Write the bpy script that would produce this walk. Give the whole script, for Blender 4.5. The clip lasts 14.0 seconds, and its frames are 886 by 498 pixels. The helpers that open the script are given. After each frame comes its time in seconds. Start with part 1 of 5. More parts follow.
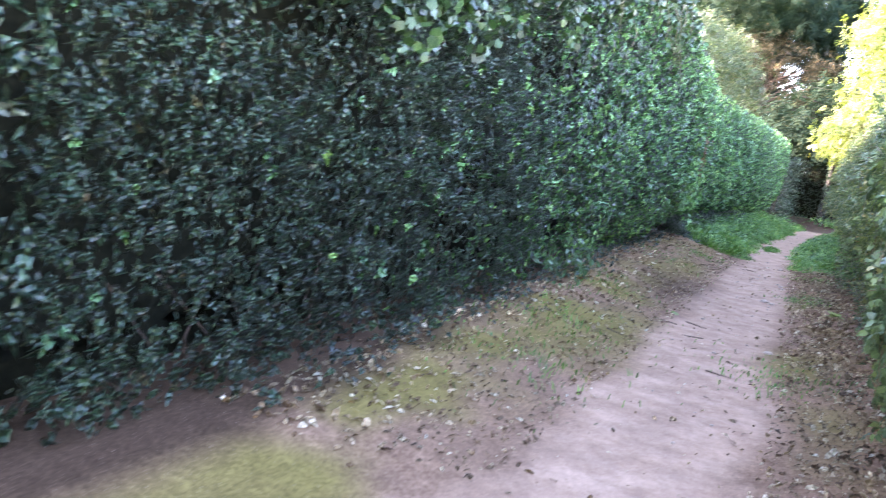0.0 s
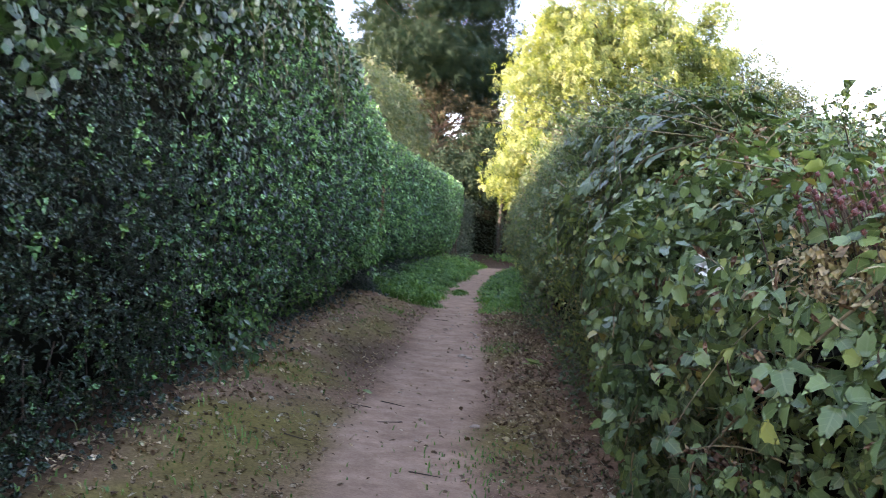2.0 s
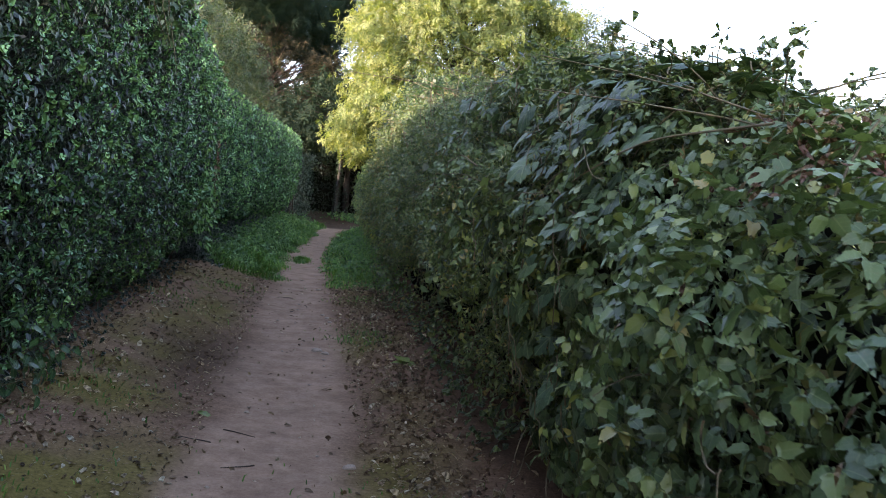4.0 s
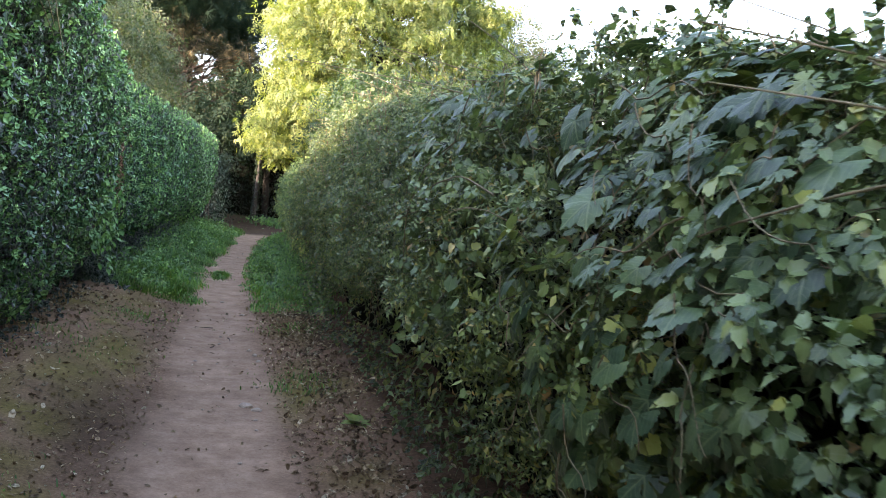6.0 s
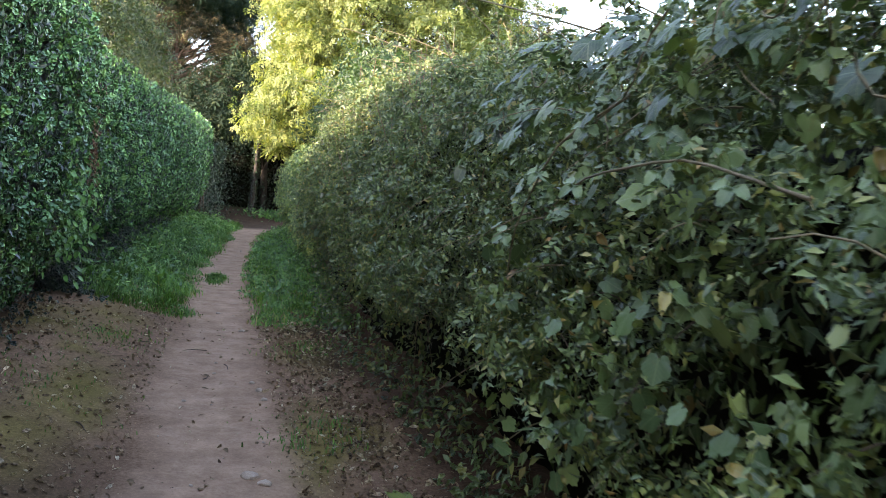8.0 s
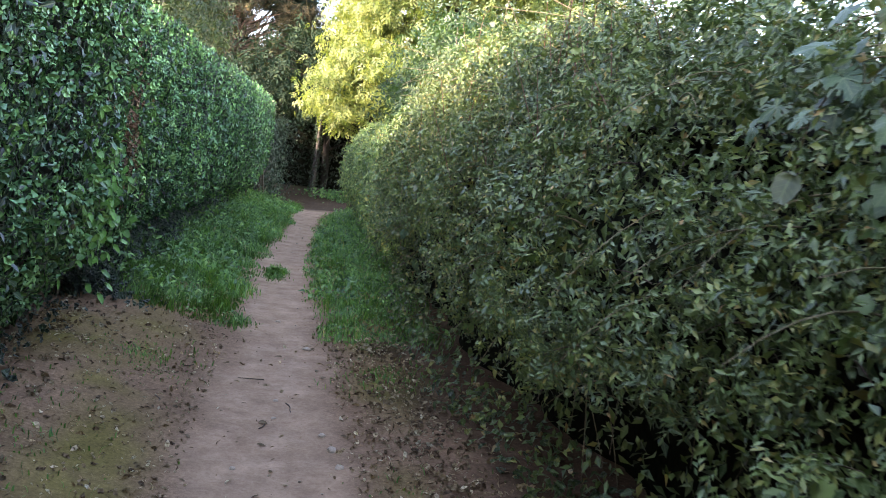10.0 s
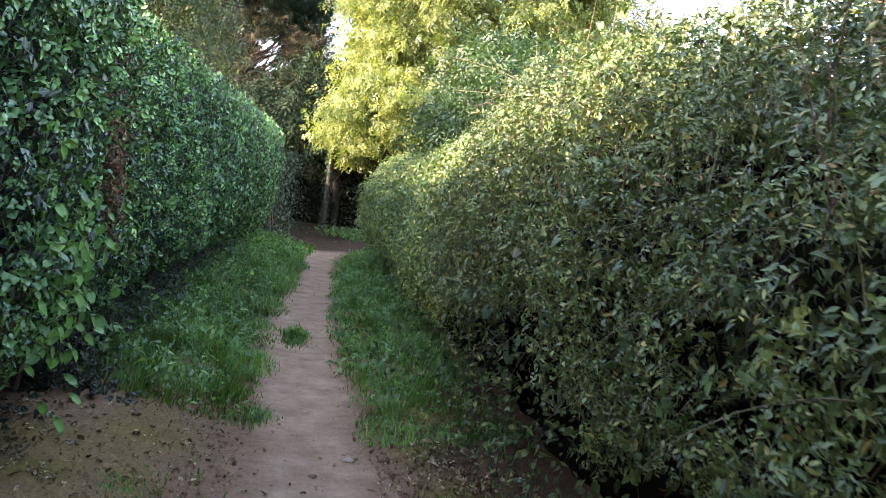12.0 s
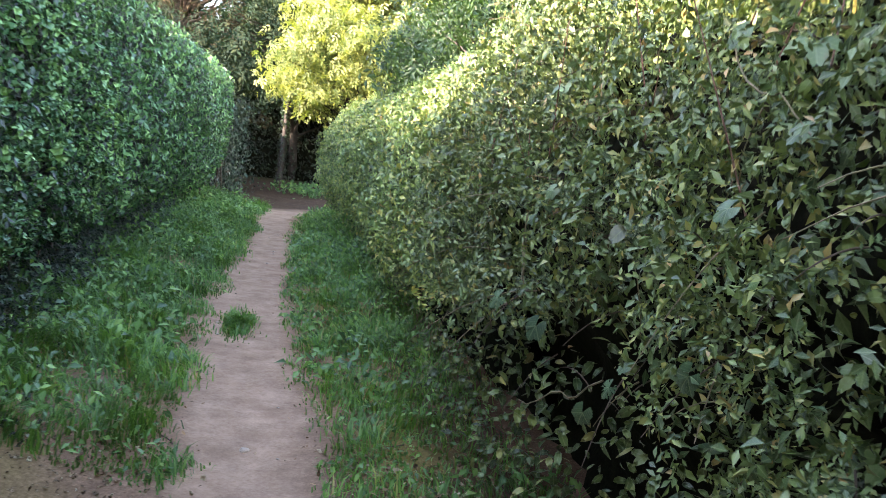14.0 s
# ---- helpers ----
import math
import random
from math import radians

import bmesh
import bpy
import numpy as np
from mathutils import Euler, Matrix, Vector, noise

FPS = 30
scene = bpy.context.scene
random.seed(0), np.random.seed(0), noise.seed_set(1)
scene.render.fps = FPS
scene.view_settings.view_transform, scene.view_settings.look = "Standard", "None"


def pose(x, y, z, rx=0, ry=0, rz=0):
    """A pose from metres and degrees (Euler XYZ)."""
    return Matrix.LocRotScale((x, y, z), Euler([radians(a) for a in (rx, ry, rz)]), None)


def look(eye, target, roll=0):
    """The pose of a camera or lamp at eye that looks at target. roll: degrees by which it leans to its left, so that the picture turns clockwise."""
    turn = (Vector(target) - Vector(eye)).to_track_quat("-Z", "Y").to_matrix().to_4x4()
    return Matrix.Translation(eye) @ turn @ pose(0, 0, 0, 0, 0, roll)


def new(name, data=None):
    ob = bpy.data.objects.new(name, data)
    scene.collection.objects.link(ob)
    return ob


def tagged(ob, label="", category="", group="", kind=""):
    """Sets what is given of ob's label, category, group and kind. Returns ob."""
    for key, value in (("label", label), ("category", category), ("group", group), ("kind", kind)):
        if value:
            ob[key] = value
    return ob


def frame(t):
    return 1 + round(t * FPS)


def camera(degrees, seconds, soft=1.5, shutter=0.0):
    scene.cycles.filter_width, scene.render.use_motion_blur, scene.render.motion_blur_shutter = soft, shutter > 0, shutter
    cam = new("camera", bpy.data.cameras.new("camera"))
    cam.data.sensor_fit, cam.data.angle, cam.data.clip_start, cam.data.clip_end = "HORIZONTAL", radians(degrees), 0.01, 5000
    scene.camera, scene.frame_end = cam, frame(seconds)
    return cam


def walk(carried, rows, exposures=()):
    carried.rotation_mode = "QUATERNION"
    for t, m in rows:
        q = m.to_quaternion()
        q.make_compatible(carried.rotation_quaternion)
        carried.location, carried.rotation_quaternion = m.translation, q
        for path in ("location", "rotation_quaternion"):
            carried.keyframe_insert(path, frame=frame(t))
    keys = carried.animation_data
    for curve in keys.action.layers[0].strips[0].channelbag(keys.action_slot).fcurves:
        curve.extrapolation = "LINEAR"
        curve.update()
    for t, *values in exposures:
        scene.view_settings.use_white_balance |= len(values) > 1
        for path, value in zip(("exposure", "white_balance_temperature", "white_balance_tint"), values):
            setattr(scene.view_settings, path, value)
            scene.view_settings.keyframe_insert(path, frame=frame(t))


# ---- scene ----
cam = camera(56.0, 14.0, soft=0.7, shutter=0.3)
PATH = [
    (0, (1.093, 0.908, 1.205), (0.253, 2.699, 0.917), 9.6),
    (0.5, (1.058, 1.339, 1.213), (0.46, 3.241, 1.052), 8.1),
    (1, (1.006, 1.472, 1.23), (0.699, 3.448, 1.171), 6.2),
    (1.5, (1.019, 1.835, 1.258), (0.777, 3.82, 1.257), 4.8),
    (2, (0.954, 2.142, 1.243), (0.779, 4.133, 1.178), 4.7),
    (2.5, (0.881, 2.463, 1.282), (0.918, 4.459, 1.16), 4.7),
    (3, (0.826, 2.79, 1.274), (0.956, 4.781, 1.136), 4.6),
    (3.2, (0.792, 2.935, 1.286), (0.947, 4.924, 1.144), 5.0),
    (5.3, (0.51, 3.929, 1.454), (0.918, 5.883, 1.333), 7.3),
    (5.5, (0.517, 4.104, 1.427), (0.954, 6.052, 1.299), 7.1),
    (6, (0.508, 4.501, 1.467), (0.939, 6.451, 1.35), 6.6),
    (6.5, (0.467, 4.899, 1.452), (0.951, 6.835, 1.32), 5.8),
    (7, (0.497, 5.277, 1.443), (1.03, 7.198, 1.29), 5.2),
    (7.5, (0.48, 5.613, 1.446), (0.95, 7.552, 1.307), 5.9),
    (8, (0.452, 5.97, 1.458), (0.892, 7.916, 1.316), 6.3),
    (8.5, (0.488, 6.361, 1.466), (0.855, 8.322, 1.325), 6.2),
    (8.7, (0.476, 6.505, 1.484), (0.812, 8.47, 1.333), 6.4),
    (10.8, (0.255, 8.103, 1.487), (0.575, 10.064, 1.264), 7.8),
    (11, (0.238, 8.252, 1.477), (0.556, 10.213, 1.251), 7.5),
    (11.5, (0.202, 8.702, 1.506), (0.467, 10.677, 1.328), 6.9),
    (12, (0.104, 9.063, 1.518), (0.406, 11.035, 1.385), 7.0),
    (12.5, (0.084, 9.464, 1.479), (0.396, 11.439, 1.402), 8.2),
    (13, (0.08, 9.871, 1.466), (0.337, 11.853, 1.395), 8.8),
    (13.5, (0.092, 10.287, 1.458), (0.419, 12.254, 1.312), 7.8),
    (14, (0.198, 10.724, 1.444), (0.6, 12.67, 1.212), 6.6),
]
walk(cam, [(t, look(eye, target, roll)) for t, eye, target, roll in PATH], [
    (0.0, 4.55, 6500, 36), (0.5, 4.36, 6350, 35), (1.0, 3.6, 6950, 34), (1.5, 3.47, 7200, 33), (2.0, 3.3, 7200, 33), (2.5, 3.2, 7200, 33), (3.0, 3.0, 7000, 33),
    (5.5, 2.5, 7250, 28), (6.0, 3.28, 7300, 28), (6.5, 3.15, 7300, 28), (7.0, 3.55, 7150, 28), (7.5, 3.3, 7300, 27), (8.0, 3.2, 7300, 27), (8.5, 3.15, 7300, 27),
    (11.0, 3.65, 7150, 28), (11.5, 3.58, 7200, 28), (12.0, 3.3, 7300, 28), (12.5, 3.0, 7300, 28), (13.0, 2.74, 7300, 28), (13.5, 3.15, 7150, 28), (14.0, 3.82, 7150, 28)])


# ---- world, sun ----
world = bpy.data.worlds.new("sky")
scene.world = world
world.use_nodes = True
_n = world.node_tree.nodes
_sky = _n.new("ShaderNodeTexSky")
_sky.sky_type = "NISHITA"
_sky.sun_disc = False
SUN_ELEVATION, SUN_FROM = radians(21.5), radians(255)      # compass angle that the sun shines from, 0 is +y, clockwise
_sky.sun_elevation, _sky.sun_rotation = SUN_ELEVATION, SUN_FROM
_sky.air_density, _sky.dust_density, _sky.ozone_density = 1.0, 0.7, 1.0
world.node_tree.links.new(_sky.outputs[0], _n["Background"].inputs[0])
_n["Background"].inputs[1].default_value = 0.15

sun = new("sun", bpy.data.lights.new("sun", "SUN"))
sun.data.energy, sun.data.angle, sun.data.color = 2.9, radians(0.6), (1.0, 0.92, 0.78)
_d = Vector((math.sin(SUN_FROM) * math.cos(SUN_ELEVATION), math.cos(SUN_FROM) * math.cos(SUN_ELEVATION), math.sin(SUN_ELEVATION)))
sun.matrix_world = look(_d * 50, (0, 0, 0))


# ---- materials ----
def material(name):
    m = bpy.data.materials.new(name)
    m.use_nodes = True
    t = m.node_tree
    return m, t, t.nodes["Principled BSDF"], t.nodes["Material Output"]


def node(t, kind, **values):
    n = t.nodes.new(kind)
    for k, v in values.items():
        n.inputs[k].default_value = v
    return n


def ramp(t, fac, stops):
    r = t.nodes.new("ShaderNodeValToRGB")
    e = r.color_ramp.elements
    while len(e) < len(stops):
        e.new(0.5)
    for el, (p, c) in zip(e, stops):
        el.position, el.color = p, (*c, 1)
    t.links.new(fac, r.inputs[0])
    return r


def mixed(t, a, b, fac, mode="MIX"):
    m = t.nodes.new("ShaderNodeMix")
    m.data_type, m.blend_type = "RGBA", mode
    for socket, v in ((m.inputs[0], fac), (m.inputs[6], a), (m.inputs[7], b)):
        if isinstance(v, bpy.types.NodeSocket):
            t.links.new(v, socket)
        elif isinstance(v, (int, float)):
            socket.default_value = v
        else:
            socket.default_value = (*v, 1)
    return m.outputs[2]


def noise_at(t, scale, detail=3.0, rough=0.6):
    co = t.nodes.new("ShaderNodeTexCoord")
    n = node(t, "ShaderNodeTexNoise", Scale=scale, Detail=detail, Roughness=rough)
    t.links.new(co.outputs["Object"], n.inputs["Vector"])
    return n.outputs["Fac"]


def leaf_material(name, stops, rough=0.45, through_light=0.18, veins=0.25, patch=1.2, single=False):
    """Leaves: each one its own tone, drifting in patches, paler along the midrib and side veins, letting some light through."""
    m, t, p, out = material(name)
    if single:
        rnd = t.nodes.new("ShaderNodeObjectInfo").outputs["Random"]
    else:
        rnd = t.nodes.new("ShaderNodeNewGeometry").outputs["Random Per Island"]
    base = ramp(t, rnd, stops).outputs[0]
    drift = ramp(t, noise_at(t, patch, 2.0), [(0.3, (0.55, 0.62, 0.62)), (0.7, (1.25, 1.2, 1.05))]).outputs[0]
    base = mixed(t, base, drift, 1.0, "MULTIPLY")
    uv = t.nodes.new("ShaderNodeUVMap")
    sep = t.nodes.new("ShaderNodeSeparateXYZ")
    t.links.new(uv.outputs[0], sep.inputs[0])

    def math_node(op, a, b=None):
        n = t.nodes.new("ShaderNodeMath")
        n.operation = op
        for s, v in zip(n.inputs, (a, b)):
            if isinstance(v, (int, float)):
                s.default_value = v
            elif v is not None:
                t.links.new(v, s)
        return n.outputs[0]
    side = math_node("ABSOLUTE", sep.outputs[1])
    rib = math_node("LESS_THAN", side, 0.025)
    slant = math_node("FRACT", math_node("MULTIPLY", math_node("SUBTRACT", sep.outputs[0], math_node("MULTIPLY", side, 0.8)), 6.0))
    vein = math_node("MULTIPLY", math_node("LESS_THAN", slant, 0.12), 0.6)
    both = math_node("MULTIPLY", math_node("MAXIMUM", rib, vein), veins)
    base = mixed(t, base, (0.30, 0.36, 0.18), both)
    blotch = ramp(t, noise_at(t, 60.0, 2.0), [(0.62, (0, 0, 0)), (0.72, (1, 1, 1))]).outputs[0]
    base = mixed(t, base, (0.16, 0.11, 0.04), mixed(t, (0, 0, 0), blotch, 0.25))
    t.links.new(base, p.inputs["Base Color"])
    p.inputs["Roughness"].default_value = rough
    p.inputs["Specular IOR Level"].default_value = 0.48 if rough < 0.6 else 0.2
    bump = node(t, "ShaderNodeBump", Strength=0.35, Distance=0.004)
    t.links.new(both, bump.inputs["Height"])
    t.links.new(bump.outputs[0], p.inputs["Normal"])
    tr = t.nodes.new("ShaderNodeBsdfTranslucent")
    t.links.new(mixed(t, base, (1.15, 1.25, 0.5), 1.0, "MULTIPLY"), tr.inputs[0])
    mix = t.nodes.new("ShaderNodeMixShader")
    mix.inputs[0].default_value = through_light
    t.links.new(p.outputs[0], mix.inputs[1])
    t.links.new(tr.outputs[0], mix.inputs[2])
    t.links.new(mix.outputs[0], out.inputs[0])
    return m


def bark_material(name, dark, light, scale=14.0):
    m, t, p, _ = material(name)
    f = noise_at(t, scale, 5.0, 0.7)
    t.links.new(ramp(t, f, [(0.3, dark), (0.7, light)]).outputs[0], p.inputs["Base Color"])
    p.inputs["Roughness"].default_value = 0.9
    b = node(t, "ShaderNodeBump", Strength=0.7, Distance=0.01)
    t.links.new(f, b.inputs["Height"])
    t.links.new(b.outputs[0], p.inputs["Normal"])
    return m


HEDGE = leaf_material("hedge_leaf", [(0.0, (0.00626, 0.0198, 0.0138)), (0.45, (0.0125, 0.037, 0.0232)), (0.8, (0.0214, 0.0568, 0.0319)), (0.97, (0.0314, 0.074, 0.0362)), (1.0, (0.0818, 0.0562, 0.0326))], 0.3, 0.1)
IVY = leaf_material("ivy_leaf", [(0.0, (0.0441, 0.12, 0.0631)), (0.5, (0.127, 0.302, 0.129)), (0.85, (0.221, 0.463, 0.166)), (1.0, (0.306, 0.561, 0.191))], 0.26, 0.12)
CLIMBER = leaf_material("climber_leaf", [(0.0, (0.0119, 0.0356, 0.013)), (0.6, (0.0281, 0.0749, 0.0205)), (1.0, (0.054, 0.114, 0.027))], 0.34, 0.15)
BRAMBLE = leaf_material("bramble_leaf", [(0.0, (0.0535, 0.1, 0.0386)), (0.5, (0.124, 0.199, 0.0752)), (0.88, (0.208, 0.291, 0.102)), (0.975, (0.321, 0.352, 0.0963)), (1.0, (0.359, 0.195, 0.0859))], 0.42, 0.14, 0.2)
MIXED = leaf_material("mixed_hedge_leaf", [(0.0, (0.0281, 0.0576, 0.0214)), (0.5, (0.0958, 0.156, 0.05)), (0.85, (0.173, 0.236, 0.0691)), (0.97, (0.307, 0.295, 0.0893)), (1.0, (0.346, 0.205, 0.0774))], 0.42, 0.12)
# Mixed hedge leaf brightened about twofold, lighting the far hedge by colour.
HAWTHORN_LIT = leaf_material("hawthorn_leaf_lit", [(0.0, (0.0634, 0.124, 0.0415)), (0.5, (0.198, 0.306, 0.0954)), (0.85, (0.357, 0.464, 0.136)), (1.0, (0.594, 0.516, 0.164))], 0.4, 0.14)
VINE = leaf_material("vine_leaf", [(0.0, (0.034, 0.0748, 0.0368)), (0.5, (0.0612, 0.121, 0.0544)), (0.85, (0.0935, 0.162, 0.0656)), (1.0, (0.145, 0.196, 0.064))], 0.45, 0.15, 0.3, single=True)
STRAW = leaf_material("straw_leaf", [(0.0, (0.20, 0.13, 0.075)), (0.6, (0.38, 0.29, 0.17)), (1.0, (0.55, 0.46, 0.29))], 0.75, 0.15, 0.1)
OLIVE = leaf_material("olive_leaf", [(0.0, (0.0162, 0.0367, 0.0101)), (0.5, (0.0405, 0.0734, 0.0185)), (0.85, (0.0763, 0.107, 0.0252)), (1.0, (0.126, 0.102, 0.0378))], 0.5, 0.2, 0.1, 0.8)
CRUMB = leaf_material("rotted_leaf", [(0.0, (0.107, 0.0615, 0.0353)), (0.6, (0.294, 0.166, 0.0941)), (1.0, (0.634, 0.374, 0.215))], 0.85, 0.05, 0.1)
PALE_LEAF = leaf_material("yellowing_leaf", [(0.0, (0.20, 0.28, 0.07)), (1.0, (0.27, 0.34, 0.09))], 0.5, 0.35, 0.4, single=True)
ORANGE_LEAF = leaf_material("orange_leaf", [(0.0, (0.236, 0.115, 0.0158)), (1.0, (0.289, 0.168, 0.021))], 0.5, 0.35, 0.4, single=True)
SILVER_LEAF = leaf_material("silvery_leaf", [(0.0, (0.156, 0.176, 0.13)), (1.0, (0.215, 0.227, 0.176))], 0.6, 0.2, 0.3, single=True)
GOLD = leaf_material("golden_leaf", [(0.0, (0.107, 0.151, 0.0423)), (0.5, (0.178, 0.22, 0.0596)), (1.0, (0.285, 0.302, 0.096))], 0.5, 0.38, 0.1, 0.7)
GREEN_TREE = leaf_material("green_tree_leaf", [(0.0, (0.011, 0.0384, 0.0088)), (0.6, (0.024, 0.067, 0.0143)), (1.0, (0.05, 0.0992, 0.0198))], 0.45, 0.3, 0.1, 0.9)
GREY_TREE = leaf_material("grey_green_leaf", [(0.0, (0.031, 0.0495, 0.0217)), (0.6, (0.0527, 0.0759, 0.031)), (1.0, (0.093, 0.106, 0.0434))], 0.55, 0.35, 0.1, 0.5)
PINE = leaf_material("pine_needle", [(0.0, (0.0104, 0.0273, 0.0169)), (0.7, (0.0208, 0.0442, 0.0247)), (1.0, (0.039, 0.052, 0.0228))], 0.9, 0.1, 0.0, 0.4)
RUSSET = leaf_material("dry_twig_leaf", [(0.0, (0.10, 0.045, 0.03)), (0.6, (0.19, 0.095, 0.06)), (1.0, (0.33, 0.23, 0.14))], 0.7, 0.1, 0.1)
DRY = leaf_material("dry_needle", [(0.0, (0.015, 0.018, 0.0105)), (0.6, (0.0413, 0.0375, 0.021)), (1.0, (0.105, 0.0788, 0.0413))], 0.9, 0.1, 0.0)
GRASS = leaf_material("grass_blade", [(0.0, (0.0578, 0.156, 0.0359)), (0.6, (0.123, 0.285, 0.0622)), (0.94, (0.213, 0.401, 0.0957)), (1.0, (0.456, 0.341, 0.153))], 0.38, 0.35, 0.0, 1.0)
HERB = leaf_material("herb_leaf", [(0.0, (0.0437, 0.126, 0.0477)), (0.5, (0.106, 0.257, 0.0851)), (0.85, (0.187, 0.393, 0.113)), (1.0, (0.312, 0.524, 0.159))], 0.36, 0.3, 0.3, 1.6)
LITTER = leaf_material("dead_leaf", [(0.0, (0.098, 0.056, 0.0336)), (0.4, (0.252, 0.161, 0.098)), (0.75, (0.476, 0.336, 0.217)), (0.93, (0.7, 0.546, 0.378)), (1.0, (0.924, 0.798, 0.63))], 0.75, 0.1, 0.1)
TWIG = bark_material("twig_bark", (0.05, 0.035, 0.025), (0.13, 0.09, 0.06), 40)
CANE = bark_material("green_cane", (0.10, 0.10, 0.045), (0.22, 0.16, 0.09), 40)
STALK = bark_material("dry_stalk", (0.10, 0.05, 0.032), (0.24, 0.13, 0.085), 40)
BARK = bark_material("tree_bark", (0.016, 0.013, 0.010), (0.055, 0.043, 0.033))
PINE_BARK = bark_material("pine_bark", (0.05, 0.03, 0.02), (0.16, 0.095, 0.06))
# Near-black colour for the hedge cores: shade between the leaves, painted in.
CORE_SHADE = bark_material("inner_growth", (0.004, 0.005, 0.003), (0.016, 0.016, 0.009), 30)
CORE_SHADE.node_tree.nodes["Principled BSDF"].inputs["Specular IOR Level"].default_value = 0.05
PETAL, _t, _p, _ = material("white_petal")
_p.inputs["Base Color"].default_value, _p.inputs["Roughness"].default_value = (0.82, 0.8, 0.7, 1), 0.6
STONE, _t, _p, _ = material("pale_stone")
_t.links.new(ramp(_t, noise_at(_t, 30), [(0.3, (0.30, 0.22, 0.15)), (0.7, (0.54, 0.43, 0.31))]).outputs[0], _p.inputs["Base Color"])
_p.inputs["Roughness"].default_value = 0.9
BERRY, _t, _p, _ = material("unripe_berry")
_t.links.new(ramp(_t, noise_at(_t, 25), [(0.35, (0.05, 0.012, 0.012)), (0.7, (0.22, 0.05, 0.035))]).outputs[0], _p.inputs["Base Color"])
_p.inputs["Roughness"].default_value = 0.4


def soil_material():
    m, t, p, _ = material("earth_path")
    a = {}
    for k in ("worn", "moss", "dirt_shade", "field"):
        n = t.nodes.new("ShaderNodeAttribute")
        n.attribute_name = k
        a[k] = n.outputs["Fac"]
    crumbs = noise_at(t, 55, 6.0, 0.75)
    patches = noise_at(t, 3.0, 5.0, 0.65)
    earth = ramp(t, crumbs, [(0.28, (0.105, 0.06, 0.035)), (0.5, (0.235, 0.143, 0.086)), (0.72, (0.39, 0.25, 0.155))]).outputs[0]
    packed = noise_at(t, 5.0, 4.0, 0.55)
    worn = ramp(t, packed, [(0.32, (0.365, 0.235, 0.152)), (0.5, (0.425, 0.28, 0.185)), (0.68, (0.48, 0.325, 0.22))]).outputs[0]
    worn = mixed(t, worn, ramp(t, crumbs, [(0.3, (0.80, 0.78, 0.76)), (0.6, (1.06, 1.06, 1.05))]).outputs[0], 1.0, "MULTIPLY")
    green = ramp(t, crumbs, [(0.3, (0.085, 0.08, 0.018)), (0.7, (0.26, 0.21, 0.055))]).outputs[0]
    c = mixed(t, earth, worn, a["worn"])
    c = mixed(t, c, green, a["moss"])
    # Darkens to the dark dirt patches and the shade painted below the hedges.
    c = mixed(t, c, ramp(t, crumbs, [(0.3, (0.02, 0.012, 0.007)), (0.7, (0.075, 0.046, 0.027))]).outputs[0], a["dirt_shade"])
    c = mixed(t, c, ramp(t, crumbs, [(0.3, (0.04, 0.075, 0.018)), (0.7, (0.12, 0.16, 0.045))]).outputs[0], a["field"])
    speck = ramp(t, noise_at(t, 120, 2.0), [(0.66, (0, 0, 0)), (0.74, (1, 1, 1))]).outputs[0]
    c = mixed(t, c, (0.46, 0.35, 0.26), mixed(t, (0, 0, 0), speck, 0.5))
    clod = ramp(t, noise_at(t, 22, 3.0), [(0.62, (0, 0, 0)), (0.7, (1, 1, 1))]).outputs[0]
    c = mixed(t, c, (0.07, 0.045, 0.03), mixed(t, (0, 0, 0), clod, 0.14))
    tone = ramp(t, patches, [(0.3, (0.78, 0.76, 0.75)), (0.7, (1.12, 1.1, 1.08))]).outputs[0]
    c = mixed(t, c, tone, 1.0, "MULTIPLY")
    mottle = ramp(t, noise_at(t, 12, 6.0, 0.7), [(0.36, (0.92, 0.91, 0.90)), (0.62, (1.05, 1.05, 1.04))]).outputs[0]
    t.links.new(mixed(t, c, mottle, 1.0, "MULTIPLY"), p.inputs["Base Color"])
    p.inputs["Roughness"].default_value = 0.95
    p.inputs["Specular IOR Level"].default_value = 0.08
    b = node(t, "ShaderNodeBump", Strength=0.24, Distance=0.006)
    t.links.new(crumbs, b.inputs["Height"])
    lumps = node(t, "ShaderNodeBump", Strength=0.07, Distance=0.02)
    t.links.new(noise_at(t, 9.0, 4.0, 0.55), lumps.inputs["Height"])
    t.links.new(b.outputs[0], lumps.inputs["Normal"])
    t.links.new(lumps.outputs[0], p.inputs["Normal"])
    return m


SOIL = soil_material()

# ---- building tools ----
rng = np.random.default_rng(7)


def vnoise(P, freq, seed=0):
    """Smooth value noise from -1 to 1 at the points P."""
    P = np.asarray(P, float) * freq + seed * 17.31
    i = np.floor(P).astype(np.int64)
    f = P - i
    f = f * f * (3 - 2 * f)
    total = np.zeros(len(P))
    for dx in (0, 1):
        for dy in (0, 1):
            for dz in (0, 1):
                h = ((i[:, 0] + dx) * 374761393 + (i[:, 1] + dy) * 668265263 + (i[:, 2] + dz) * 2147483647) & 0xffffffff
                h = ((h ^ (h >> 13)) * 1274126177) & 0xffffffff
                v = ((h ^ (h >> 16)) & 0xffff) / 32767.5 - 1
                w = (f[:, 0] if dx else 1 - f[:, 0]) * (f[:, 1] if dy else 1 - f[:, 1]) * (f[:, 2] if dz else 1 - f[:, 2])
                total += w * v
    return total


def unit(v):
    return v / np.maximum(np.linalg.norm(v, axis=-1, keepdims=True), 1e-9)


